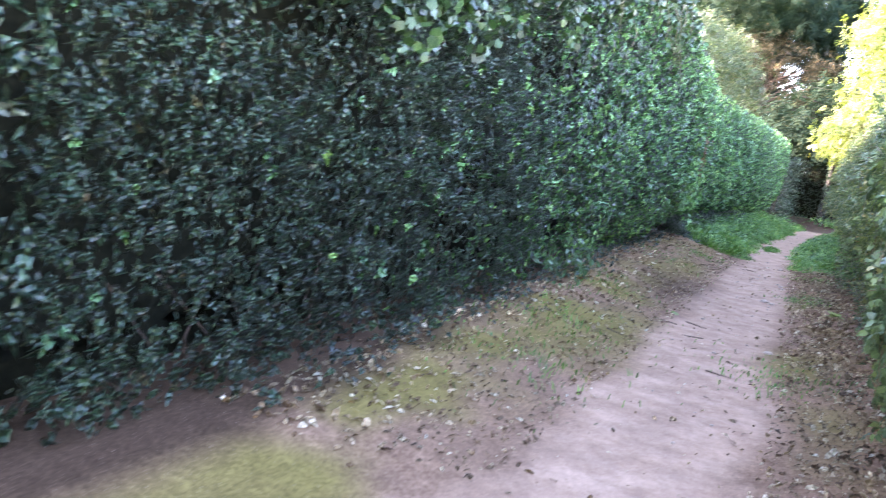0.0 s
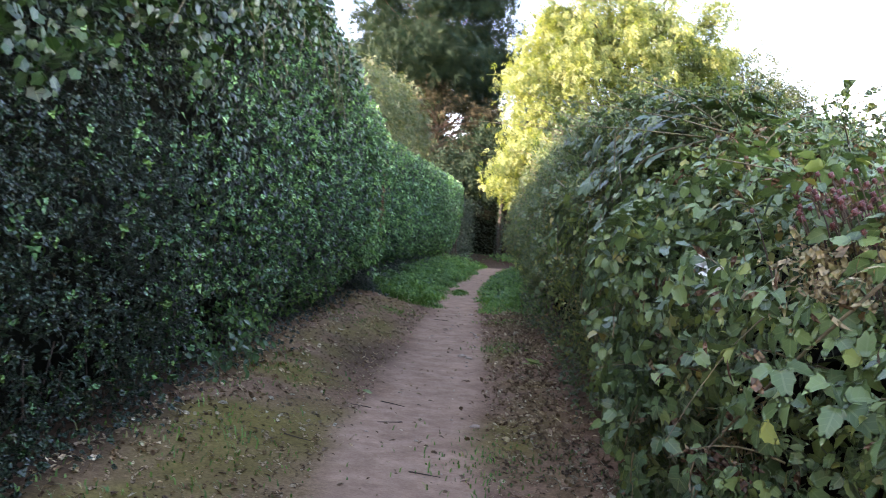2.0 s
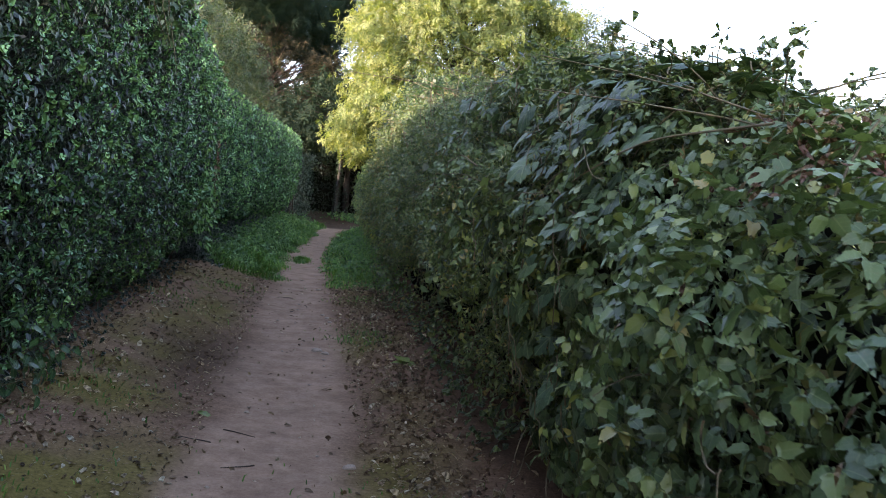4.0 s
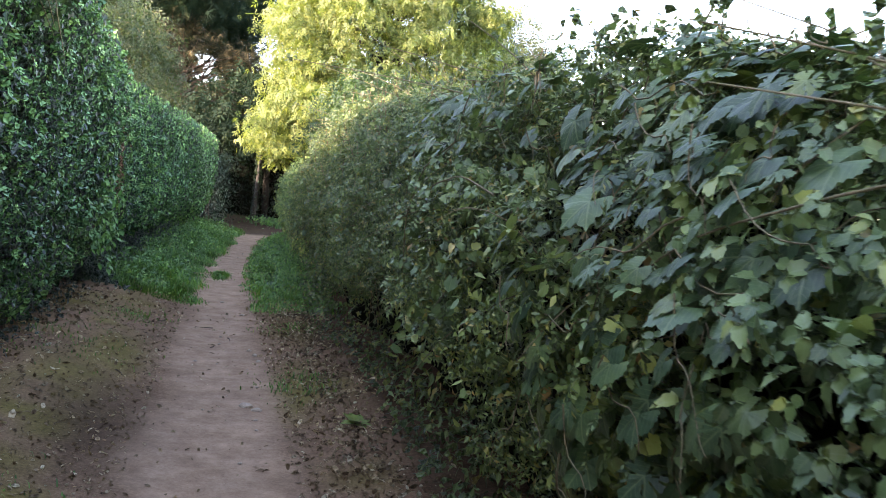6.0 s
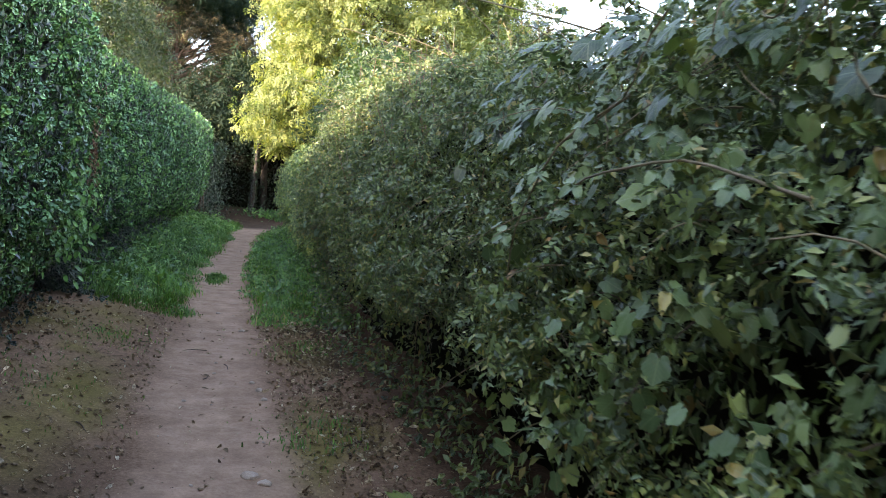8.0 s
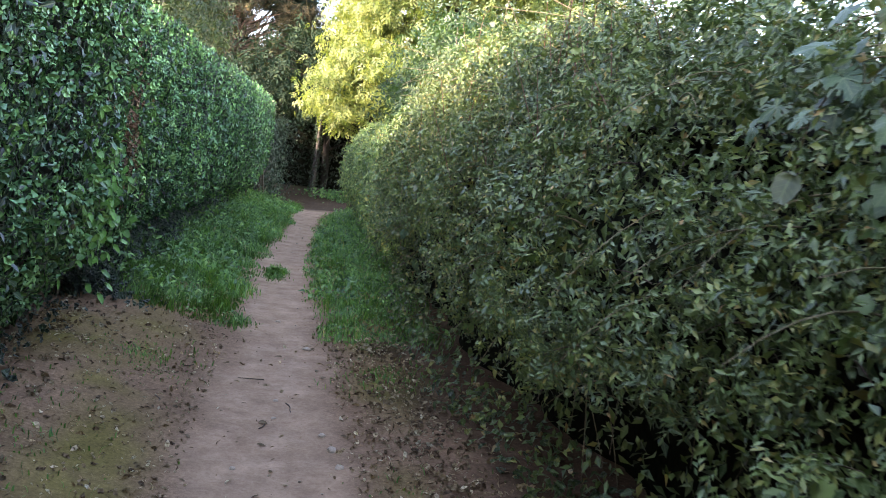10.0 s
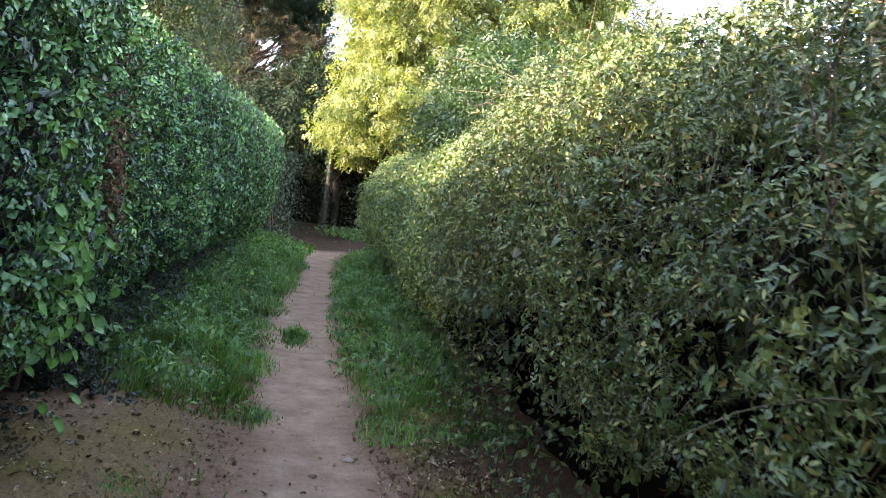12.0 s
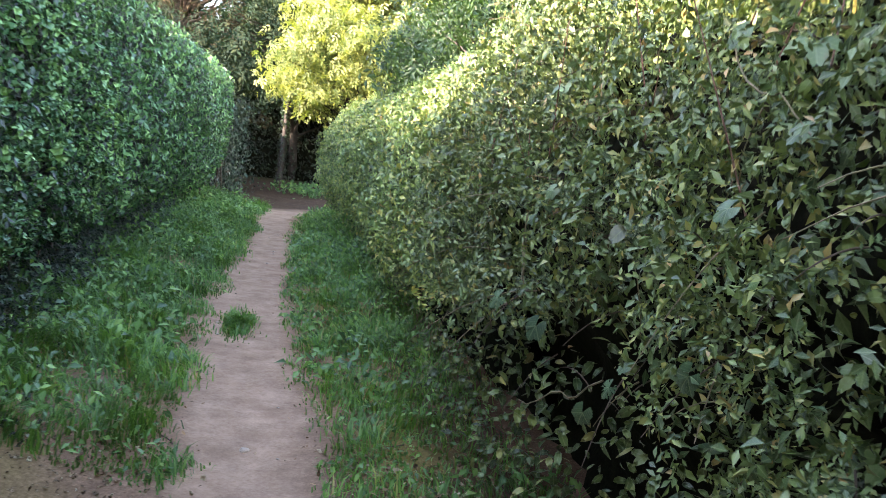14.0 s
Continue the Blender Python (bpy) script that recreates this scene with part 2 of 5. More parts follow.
def mesh_of(name, verts, tris, mat, uv=None, smooth=False):
    me = bpy.data.meshes.new(name)
    verts, tris = np.asarray(verts, np.float32), np.asarray(tris, np.int32)
    me.vertices.add(len(verts))
    me.vertices.foreach_set("co", verts.ravel())
    me.loops.add(tris.size)
    me.loops.foreach_set("vertex_index", tris.ravel())
    me.polygons.add(len(tris))
    me.polygons.foreach_set("loop_start", np.arange(0, tris.size, 3, dtype=np.int32))
    me.polygons.foreach_set("loop_total", np.full(len(tris), 3, np.int32))
    if smooth:
        me.polygons.foreach_set("use_smooth", np.ones(len(tris), bool))
    if uv is not None:
        layer = me.uv_layers.new(name="UVMap")
        layer.data.foreach_set("uv", np.asarray(uv, np.float32)[tris.ravel()].ravel())
    me.materials.append(mat)
    me.update()
    me.validate()
    return me


def part(name, me, parent, label=""):
    ob = new(name, me)
    ob.parent = parent
    if label:
        tagged(ob, label)
    return ob


def thing(name, label, category, at=(0, 0, 0), group="", kind=""):
    ob = new(name)
    ob.location = at
    ob.empty_display_size = 0.2
    return tagged(ob, label, category, group, kind)


def blade(outline, curl=0.12, fold=0.18):
    """A leaf from its half outline [(along, half width), ...]: a midrib and two folded sides, tip bent down."""
    mid = [(0.0, 0.0)] + [(u, 0.0) for u, _ in outline] + [(1.0, 0.0)]
    V, T = [], []
    for u, _ in mid:
        V.append((u, 0.0, -curl * u * u))
    k = len(mid)
    for sgn in (1, -1):
        s0 = len(V)
        for u, w in outline:
            V.append((u, sgn * w, fold * w - curl * u * u))
        for j in range(len(outline) - 1):
            a, b, c, d = 1 + j, 2 + j, s0 + j + 1, s0 + j
            T += [(a, b, c), (a, c, d)] if sgn < 0 else [(a, c, b), (a, d, c)]
        T.append((0, 1, s0) if sgn > 0 else (0, s0, 1))
        T.append((k - 2, k - 1, s0 + len(outline) - 1) if sgn > 0 else (k - 2, s0 + len(outline) - 1, k - 1))
    return np.array(V), np.array(T)


def lobed(lobes, teeth, curl=0.1, seed=0, holes=0):
    """A broad leaf with that many lobes, toothed edge, veined by its folds."""
    r = np.random.default_rng(seed)
    n = lobes * teeth * 2
    V, T = [(0.12, 0, 0.03)], []
    for j in range(n + 1):
        a = math.pi * (-0.92 + 1.84 * j / n)
        lobe = 0.5 + 0.5 * math.cos((a / math.pi) * lobes * math.pi * 1.08)
        rad = 0.44 + 0.10 * lobe + (0.05 if j % 2 else 0.0) + r.uniform(-0.03, 0.03)
        rad *= 1.0 + 0.25 * math.cos(a)
        x, y = 0.38 + rad * math.cos(a), rad * math.sin(a)
        V.append((x, y, 0.05 * lobe - curl * (x * x + y * y)))
    V[0] = (0.2, 0, 0.02)
    for j in range(n):
        if holes and r.random() < holes * 0.1:
            continue
        T.append((0, j + 1, j + 2))
    return np.array(V, float), np.array(T)


def compound(leaflet, spots):
    """Leaflets (along, across, turn, size) on one stalk."""
    V, T, U = [], [], []
    lv, lt = leaflet
    n = 0
    for u, v, turn, size in spots:
        c, s = math.cos(turn), math.sin(turn)
        p = lv * size
        V.append(np.c_[u + p[:, 0] * c - p[:, 1] * s, v + p[:, 0] * s + p[:, 1] * c, p[:, 2] - 0.08 * (u * u + v * v)])
        U.append(lv[:, :2])
        T.append(lt + n)
        n += len(lv)
    return np.vstack(V), np.vstack(T), np.vstack(U)


OVAL = blade([(0.25, 0.18), (0.6, 0.20)], 0.16, 0.3)
NARROW = blade([(0.25, 0.13), (0.6, 0.15)], 0.2)
TOOTHED = blade([(0.1, 0.17), (0.3, 0.32), (0.36, 0.26), (0.58, 0.29), (0.64, 0.21), (0.84, 0.13)], 0.3, 0.32)
CURLED = blade([(0.2, 0.2), (0.6, 0.24)], 0.22, 0.3)
FLAT = (np.array([(0, 0, 0), (0.4, 0.16, 0.02), (1, 0, -0.05), (0.4, -0.16, 0.02), (0.45, 0, 0.0)]), np.array([(0, 4, 1), (4, 2, 1), (0, 3, 4), (4, 3, 2)]))
ROUNDED = blade([(0.16, 0.16), (0.45, 0.235), (0.76, 0.14)], 0.18, 0.2)
KITE = (np.array([(0, 0, 0), (0.45, 0.19, 0.04), (1, 0, -0.12), (0.45, -0.19, 0.04)]), np.array([(0, 2, 1), (0, 3, 2)]))
POINTED = blade([(0.2, 0.33), (0.55, 0.22)], 0.14, 0.2)
PLAIN = (np.array([(0, 0, 0), (0.4, 0.22, 0.08), (1, 0, -0.16), (0.4, -0.22, 0.08), (0.45, 0, -0.02)]), np.array([(0, 4, 1), (4, 2, 1), (0, 3, 4), (4, 3, 2)]))
THREE = compound(TOOTHED, [(0.35, 0, 0, 0.65), (0.3, 0.05, 1.15, 0.55), (0.3, -0.05, -1.15, 0.55)])
PINNATE = compound(KITE, [(0.62, 0, 0, 0.42)] + [(0.2 + 0.26 * k, s * 0.02, s * 0.9, 0.42) for k in range(2) for s in (1, -1)])
FIVE = lobed(5, 1, 0.12, 3)
VINEY = lobed(5, 3, 0.16, 6)
SPRAY = compound(KITE, [(0.62, 0, 0.1, 0.38), (0.42, 0.03, 0.9, 0.36), (0.34, -0.03, -0.85, 0.38), (0.1, 0.03, 1.0, 0.3), (0.12, -0.03, -1.0, 0.33)])


def sprig(leaflet, n, size, seed):
    """A twig end: leaves set alternately along a bowed axis, each turned and tilted its own way."""
    r = np.random.default_rng(seed)
    V, T, U, k = [], [], [], 0
    for j in range(n):
        u = 0.08 + 0.7 * j / (n - 1)
        turn = (1 if j % 2 else -1) * r.uniform(0.5, 1.2) if j < n - 1 else r.uniform(-0.3, 0.3)
        rot = np.array(Euler((r.uniform(-0.9, 0.9), r.uniform(-0.5, 0.7), turn)).to_matrix())
        p = (leaflet[0] * size * r.uniform(0.7, 1.2)) @ rot.T
        V.append(p + [u, 0.05 * math.sin(4 * u + seed), 0.12 * u * (1 - u) - 0.1 * u * u])
        U.append(leaflet[0][:, :2])
        T.append(leaflet[1] + k)
        k += len(p)
    return np.vstack(V), np.vstack(T), np.vstack(U)


OBTUSE = (np.array([(0, 0, 0), (0.5, 0.24, 0.07), (1, 0, -0.14), (0.5, -0.24, 0.07)]), KITE[1])
SPRIG = [sprig(OBTUSE, 8, 0.29, k) for k in range(3)]
WILLOWY = [sprig(KITE, 10, 0.28, 5 + k) for k in range(3)]
NEEDLES = compound((np.array([(0, -0.028, 0), (0, 0.028, 0), (1, 0, -0.1)]), np.array([(0, 1, 2)])),
                   [(0.06 * (k % 3), 0, (k - 4.5) * 0.33, 0.8 + 0.2 * ((k * 7) % 5) / 5) for k in range(10)])


def leaves(name, pos, nrm, size, shape, mat, droop=0.7, scatter=0.85):
    """One mesh of many leaves: at pos, facing about nrm, tips hanging by droop."""
    V, T = shape[0], shape[1]
    U = shape[2] if len(shape) > 2 else V[:, :2]
    n = len(pos)
    N = unit(nrm + rng.normal(0, scatter, (n, 3)))
    tip = rng.normal(0, 1, (n, 3)) + np.array([0, 0, -2.2 * droop])
    X = unit(tip - (tip * N).sum(1, keepdims=True) * N)
    Y = np.cross(N, X)
    size = np.broadcast_to(size, n)[:, None, None]
    W = np.broadcast_to(rng.uniform(0.8, 1.2, n)[:, None, None], (n, 1, 1))
    bend = rng.uniform(0.3, 1.8, n)[:, None, None]
    P = pos[:, None, :] + size * ((V[None, :, 0, None] - 0.4) * X[:, None, :] + W * V[None, :, 1, None] * Y[:, None, :] + bend * V[None, :, 2, None] * N[:, None, :])
    tris = (T[None] + (np.arange(n) * len(V))[:, None, None]).reshape(-1, 3)
    return mesh_of(name, P.reshape(-1, 3), tris, mat, np.tile(U, (n, 1)))


def tube_arrays(pts, radii, sides=5):
    pts = np.asarray(pts, float)
    radii = np.broadcast_to(radii, len(pts))
    tan = unit(np.gradient(pts, axis=0))
    ref = np.where(np.abs(tan[:, 2:3]) > 0.9, [[1.0, 0, 0]], [[0, 0, 1.0]])
    a = unit(np.cross(tan, ref))
    b = np.cross(tan, a)
    ang = np.linspace(0, 2 * np.pi, sides, endpoint=False)
    ring = pts[:, None] + radii[:, None, None] * (np.cos(ang)[None, :, None] * a[:, None] + np.sin(ang)[None, :, None] * b[:, None])
    V = ring.reshape(-1, 3)
    T = []
    for i in range(len(pts) - 1):
        for j in range(sides):
            p, q = i * sides + j, i * sides + (j + 1) % sides
            T += [(p, q, q + sides), (p, q + sides, p + sides)]
    return V, np.array(T)


def tubes(name, list_of_lines, mat, sides=5):
    V, T, n = [], [], 0
    for pts, radii in list_of_lines:
        v, t = tube_arrays(pts, radii, sides)
        V.append(v)
        T.append(t + n)
        n += len(v)
    return mesh_of(name, np.vstack(V), np.vstack(T), mat, None, True)


def between(y, table):
    return np.interp(y, [a for a, _ in table], [b for _, b in table])


class Hedge:
    """A hedge along y: its cross-section is a line of (x, z) points that changes with y, swollen by noise."""

    def __init__(self, section, swell=0.1, seed=1, pocket=6.0):
        self.section, self.swell, self.seed, self.pocket, self.cavities = section, swell, seed, pocket, []
        self.calm = 1.0                                     # how much of the swelling is left near the top

    def at(self, y, s):
        sec = self.section(y)                               # list of (x array, z array)
        X, Z = np.array([a * np.ones_like(y) for a, _ in sec]), np.array([b * np.ones_like(y) for _, b in sec])
        k = s * (len(sec) - 1)
        i = np.clip(k.astype(int), 0, len(sec) - 2)
        f = k - i
        c = np.arange(len(y))
        x, z = X[i, c] * (1 - f) + X[i + 1, c] * f, Z[i, c] * (1 - f) + Z[i + 1, c] * f
        dx, dz = X[i + 1, c] - X[i, c], Z[i + 1, c] - Z[i, c]
        return x, z, dx, dz

    def sample(self, n, y0, y1, s0=0.0, s1=1.0, depth=(-0.1, 0.04), side=1, gaps=True):
        """n points spread evenly over the surface, with outward normals. side: +1 faces +x, -1 faces -x."""
        m = n * 4
        y, s = rng.uniform(y0, y1, m), rng.uniform(s0, s1, m)
        x, z, dx, dz = self.at(y, s)
        w = np.hypot(dx, dz)
        keep = rng.random(m) < w / np.percentile(w, 98)
        spot = np.c_[x, y, z]
        pocket = vnoise(spot, self.pocket, self.seed + 5) + 0.6 * vnoise(spot, self.pocket * 2.3, self.seed + 6)
        if gaps:
            keep &= (pocket > -0.3) | (rng.random(m) < 0.13)
        idx = np.nonzero(keep)[0][:n]
        y, x, z, dx, dz = y[idx], x[idx], z[idx], dx[idx], dz[idx]
        for cx, cy, cz, r in self.cavities:
            far = ((x - cx) / 2) ** 2 + (y - cy) ** 2 + ((z - cz) * 1.2) ** 2 > r * r * (1 + 0.5 * vnoise(np.c_[x, y, z], 6, 9))
            far |= rng.random(len(x)) < 0.12
            y, x, z, dx, dz = y[far], x[far], z[far], dx[far], dz[far]
        N = unit(np.c_[dz, np.zeros_like(dz), -dx] * side)
        P = np.c_[x, y, z]
        b = self.bulge(P)
        g = np.c_[self.bulge(P + [0.1, 0, 0]) - b, self.bulge(P + [0, 0.1, 0]) - b, self.bulge(P + [0, 0, 0.1]) - b] / 0.1
        P = P + N * (b + rng.uniform(*depth, len(P)))[:, None]
        return P, unit(N - 0.7 * g)

    def bulge(self, P):
        return self.swell * np.interp(P[:, 2], (1.2, 1.7), (1.0, self.calm)) * (vnoise(P, 0.9, self.seed) + 0.6 * vnoise(P, 2.3, self.seed + 1) + 0.4 * vnoise(P, 5.5, self.seed + 2) + 0.2 * vnoise(P, 12, self.seed + 3))

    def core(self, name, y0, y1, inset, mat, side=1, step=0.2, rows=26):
        """A closed, uneven body behind the leaves, coloured near-black for the shade inside."""
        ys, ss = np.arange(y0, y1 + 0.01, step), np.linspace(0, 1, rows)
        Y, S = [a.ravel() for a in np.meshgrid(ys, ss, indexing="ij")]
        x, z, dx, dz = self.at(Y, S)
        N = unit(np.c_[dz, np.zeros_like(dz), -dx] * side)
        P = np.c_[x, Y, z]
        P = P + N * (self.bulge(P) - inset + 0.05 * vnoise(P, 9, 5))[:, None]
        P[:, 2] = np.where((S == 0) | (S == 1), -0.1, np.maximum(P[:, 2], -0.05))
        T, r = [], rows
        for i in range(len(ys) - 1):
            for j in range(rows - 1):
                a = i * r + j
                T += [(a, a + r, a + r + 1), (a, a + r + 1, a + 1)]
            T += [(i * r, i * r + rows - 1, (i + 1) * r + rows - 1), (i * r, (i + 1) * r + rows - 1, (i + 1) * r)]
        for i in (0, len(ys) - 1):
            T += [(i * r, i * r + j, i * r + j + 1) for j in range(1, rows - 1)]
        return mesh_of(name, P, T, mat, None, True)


# ---- plan: faces and feet of the hedges, middle of the path, along y ----
FACE_W = [(-8, -0.85), (3, -0.85), (4.5, -0.88), (6, -0.95), (8, -1.0), (10.5, -1.0), (12.5, -0.9), (16, -1.1), (22, -1.0), (27, -0.8), (28.5, -0.95), (33, -1.6), (37, -2.2)]
FOOT_W = [(-8, -0.72), (3, -0.75), (5, -0.88), (8, -1.05), (10, -1.2), (12, -1.3), (15, -1.45), (22, -1.4), (27, -1.1), (29, -1.1), (37, -2.3)]
FACE_E = [(-8, 1.9), (2, 1.65), (4.4, 1.45), (6.0, 1.48), (7.4, 1.24), (9, 1.22), (11, 1.18), (12.4, 1.05), (13.5, 0.95), (17, 0.98), (20, 1.0), (25, 0.98)]
TOP_E = [(-8, 1.35), (2, 1.26), (4, 1.34), (4.8, 1.46), (5.4, 1.65), (6, 1.8), (6.6, 1.9), (7.2, 1.95), (8, 2.0), (9, 2.02), (10, 2.1), (11, 2.17), (12, 2.22), (13, 2.27), (16, 2.1), (25, 2.05)]

# ---- ground ----
PATH_MID = [(-8, 0.9), (0, 0.75), (6, 0.5), (8.5, 0.4), (11, 0.28), (14, 0.17), (16, 0.08), (18, 0.02), (21, 0.15), (25, 0.2), (28, 0.6), (32, 2.2)]
PATH_HALF = [(-8, 0.5), (6, 0.42), (9, 0.40), (14, 0.36), (16, 0.33), (22, 0.30), (26, 0.36), (30, 0.7)]


def ground_height(x, y):
    x, y = np.asarray(x, float), np.asarray(y, float)
    P = np.c_[x.ravel(), y.ravel(), np.zeros(x.size)]
    off = P[:, 0] - between(P[:, 1], PATH_MID)
    bank = np.clip((-off - 0.45) / 0.9, 0, 1)
    bank = bank * bank * (3 - 2 * bank)
    rise = between(P[:, 1], [(0, 0.10), (8, 0.12), (13, 0.16), (15, 0.14), (26, 0.12), (30, 0.05)])
    h = bank * rise + 0.06 * np.clip((off - 0.5) / 0.6, 0, 1)
    near = np.clip(1 - np.abs(P[:, 1] - 14) / 40, 0, 1) * np.clip(1 - np.abs(P[:, 0]) / 20, 0, 1)
    h += near * (0.014 * vnoise(P, 1.8, 31) + 0.02 * vnoise(P, 4.5, 32) * np.clip(np.abs(off) * 1.6 - 0.4, 0.06, 1))
    h -= 0.012 * np.exp(-(off / 0.35) ** 2)
    return h.reshape(x.shape)


def build_ground():
    xs = np.r_[-900, -300, -100, -40, -15, -7, np.arange(-3, 3.01, 0.06), 5, 9, 16, 40, 100, 300, 900]
    ys = np.r_[-900, -300, -100, -40, -15, -6, -2, 0, np.arange(3, 30.01, 0.09), 34, 37, 42, 50, 70, 120, 300, 900]
    X, Y = np.meshgrid(xs, ys)
    Z = ground_height(X, Y)
    V = np.c_[X.ravel(), Y.ravel(), Z.ravel()]
    nx, ny = len(xs), len(ys)
    i = (np.arange(ny - 1)[:, None] * nx + np.arange(nx - 1)[None]).ravel()
    T = np.vstack([np.c_[i, i + 1, i + nx + 1], np.c_[i, i + nx + 1, i + nx]])
    me = mesh_of("ground", V, T, SOIL, None, True)
    x, y = V[:, 0], V[:, 1]
    P = np.c_[x, y, 0 * x]
    off = np.abs(x - between(y, PATH_MID)) / between(y, PATH_HALF)
    edge = 0.28 * vnoise(P, 1.6, 3) + 0.16 * vnoise(P, 5, 4) + 0.1 * vnoise(P, 14, 5)
    worn = np.clip((1.2 - off + edge) / 0.5, 0, 1)
    side = x - between(y, PATH_MID)
    mossy = np.exp(-((side + 0.95) / 0.42) ** 2) * between(y, [(3, 0.9), (8, 0.9), (10, 0.5), (12, 0.8), (14, 0.6), (20, 0.5), (27, 0.3)]) \
        + np.exp(-((side - 0.75) / 0.25) ** 2) * between(y, [(3, 0.4), (10, 0.55), (13, 0.8), (25, 0.7), (28, 0)])
    moss = np.clip(mossy * (1.0 + 1.6 * vnoise(P, 1.3, 8) + 0.9 * vnoise(P, 4, 9)) - 0.25, 0, 0.85) * (1 - worn)
    for mx, my, rx, ry in ((-0.25, 6.7, 0.38, 0.8), (-0.5, 10.9, 0.28, 0.9), (-0.4, 8.0, 0.2, 0.3), (-0.3, 5.9, 0.5, 0.6), (-0.62, 12.9, 0.14, 0.25), (-1.05, 12.9, 0.3, 0.6), (0.95, 12.7, 0.25, 0.7), (0.85, 10.4, 0.2, 0.8), (1.0, 7.0, 0.3, 0.7)):
        blot = np.exp(-((x - mx) / rx) ** 2 - ((y - my) / ry) ** 2) * (1.15 + 0.5 * vnoise(P, 4, 10) + 0.4 * vnoise(P, 12, 11)) - 0.2
        moss = np.maximum(moss, np.clip(blot, 0, 0.8) * (1 - 0.7 * worn))
    field = np.clip((np.abs(x) - 2.6 + 0.3 * vnoise(P, 1.0, 16)) / 1.2, 0, 1) + np.clip((y - 36) / 3, 0, 1)
    # Darker soil past y 26.6, then a dark dirt patch left of the path.
    dirt_shade = np.clip((y - 26.6 + 0.5 * vnoise(P, 2, 12)) / 1.0, 0, 0.93) * (y < 60) * (np.abs(x) < 8)
    dirt_shade = np.maximum(dirt_shade, 0.75 * np.exp(-((side + 0.62) / 0.3) ** 2 - ((y - 9.3) / 0.9) ** 2))
    # Shade along the feet of both hedges, put into the soil colour.
    foot_shade = np.clip((x - between(y, FACE_E) + between(y, [(7, -0.2), (8, -0.08), (11.5, -0.05), (12.3, 0.12), (16, 0.1), (18, -0.05)]) + 0.12 * vnoise(P, 3, 14)) / 0.3, 0, 0.7) * (y < 26) * (x < 4)
    foot_shade = np.maximum(foot_shade, np.clip((between(y, FOOT_W) + between(y, [(5, 0.26), (8, 0.08)]) - x + 0.1 * vnoise(P, 3, 15)) / 0.2, 0, 0.85) * (y < 30) * (x > -4))
    dirt_shade = np.maximum(dirt_shade, foot_shade * (np.abs(y - 14) < 16))
    for k, v in (("worn", worn), ("moss", moss), ("dirt_shade", dirt_shade), ("field", np.clip(field, 0, 1))):
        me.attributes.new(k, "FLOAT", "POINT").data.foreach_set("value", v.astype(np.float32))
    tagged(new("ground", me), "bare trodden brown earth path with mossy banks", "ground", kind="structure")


build_ground()


# ---- hedge along the west side: tall clipped stretch, then a lower ivy-grown one ----


def west_tall(y):
    f, m = between(y, FOOT_W), between(y, FACE_W)
    top = between(y, [(-8, 3.5), (9.3, 3.4), (10.6, 3.1), (11.6, 2.9)])
    return [(f - 0.14, 0.0), (f - 0.06, 0.25), (m - 0.03, 0.6), (m, 1.1), (m, 1.7), (m, 2.3), (m - 0.03, top - 0.18), (m - 0.14, top), (m - 0.9, top + 0.06), (m - 1.5, top - 0.3), (m - 1.6, 0.4)]


def west_low(y):
    f, m = between(y, FOOT_W), between(y, FACE_W)
    top = between(y, [(10.5, 3.1), (11.5, 2.9), (12.3, 2.75), (14, 2.52), (17, 2.48), (20, 2.5), (28, 2.45), (37, 2.5)])
    return [(f - 0.2, 0.05), (f - 0.08, 0.3), (m - 0.12, 0.65), (m, 1.0), (m, 1.4), (m, 1.8), (m - 0.03, top - 0.14), (m - 0.13, top), (m - 0.8, top + 0.04), (m - 1.4, 1.8), (m - 1.5, 0.4)]


tall = Hedge(west_tall, 0.085, 1)
low = Hedge(west_low, 0.075, 4)


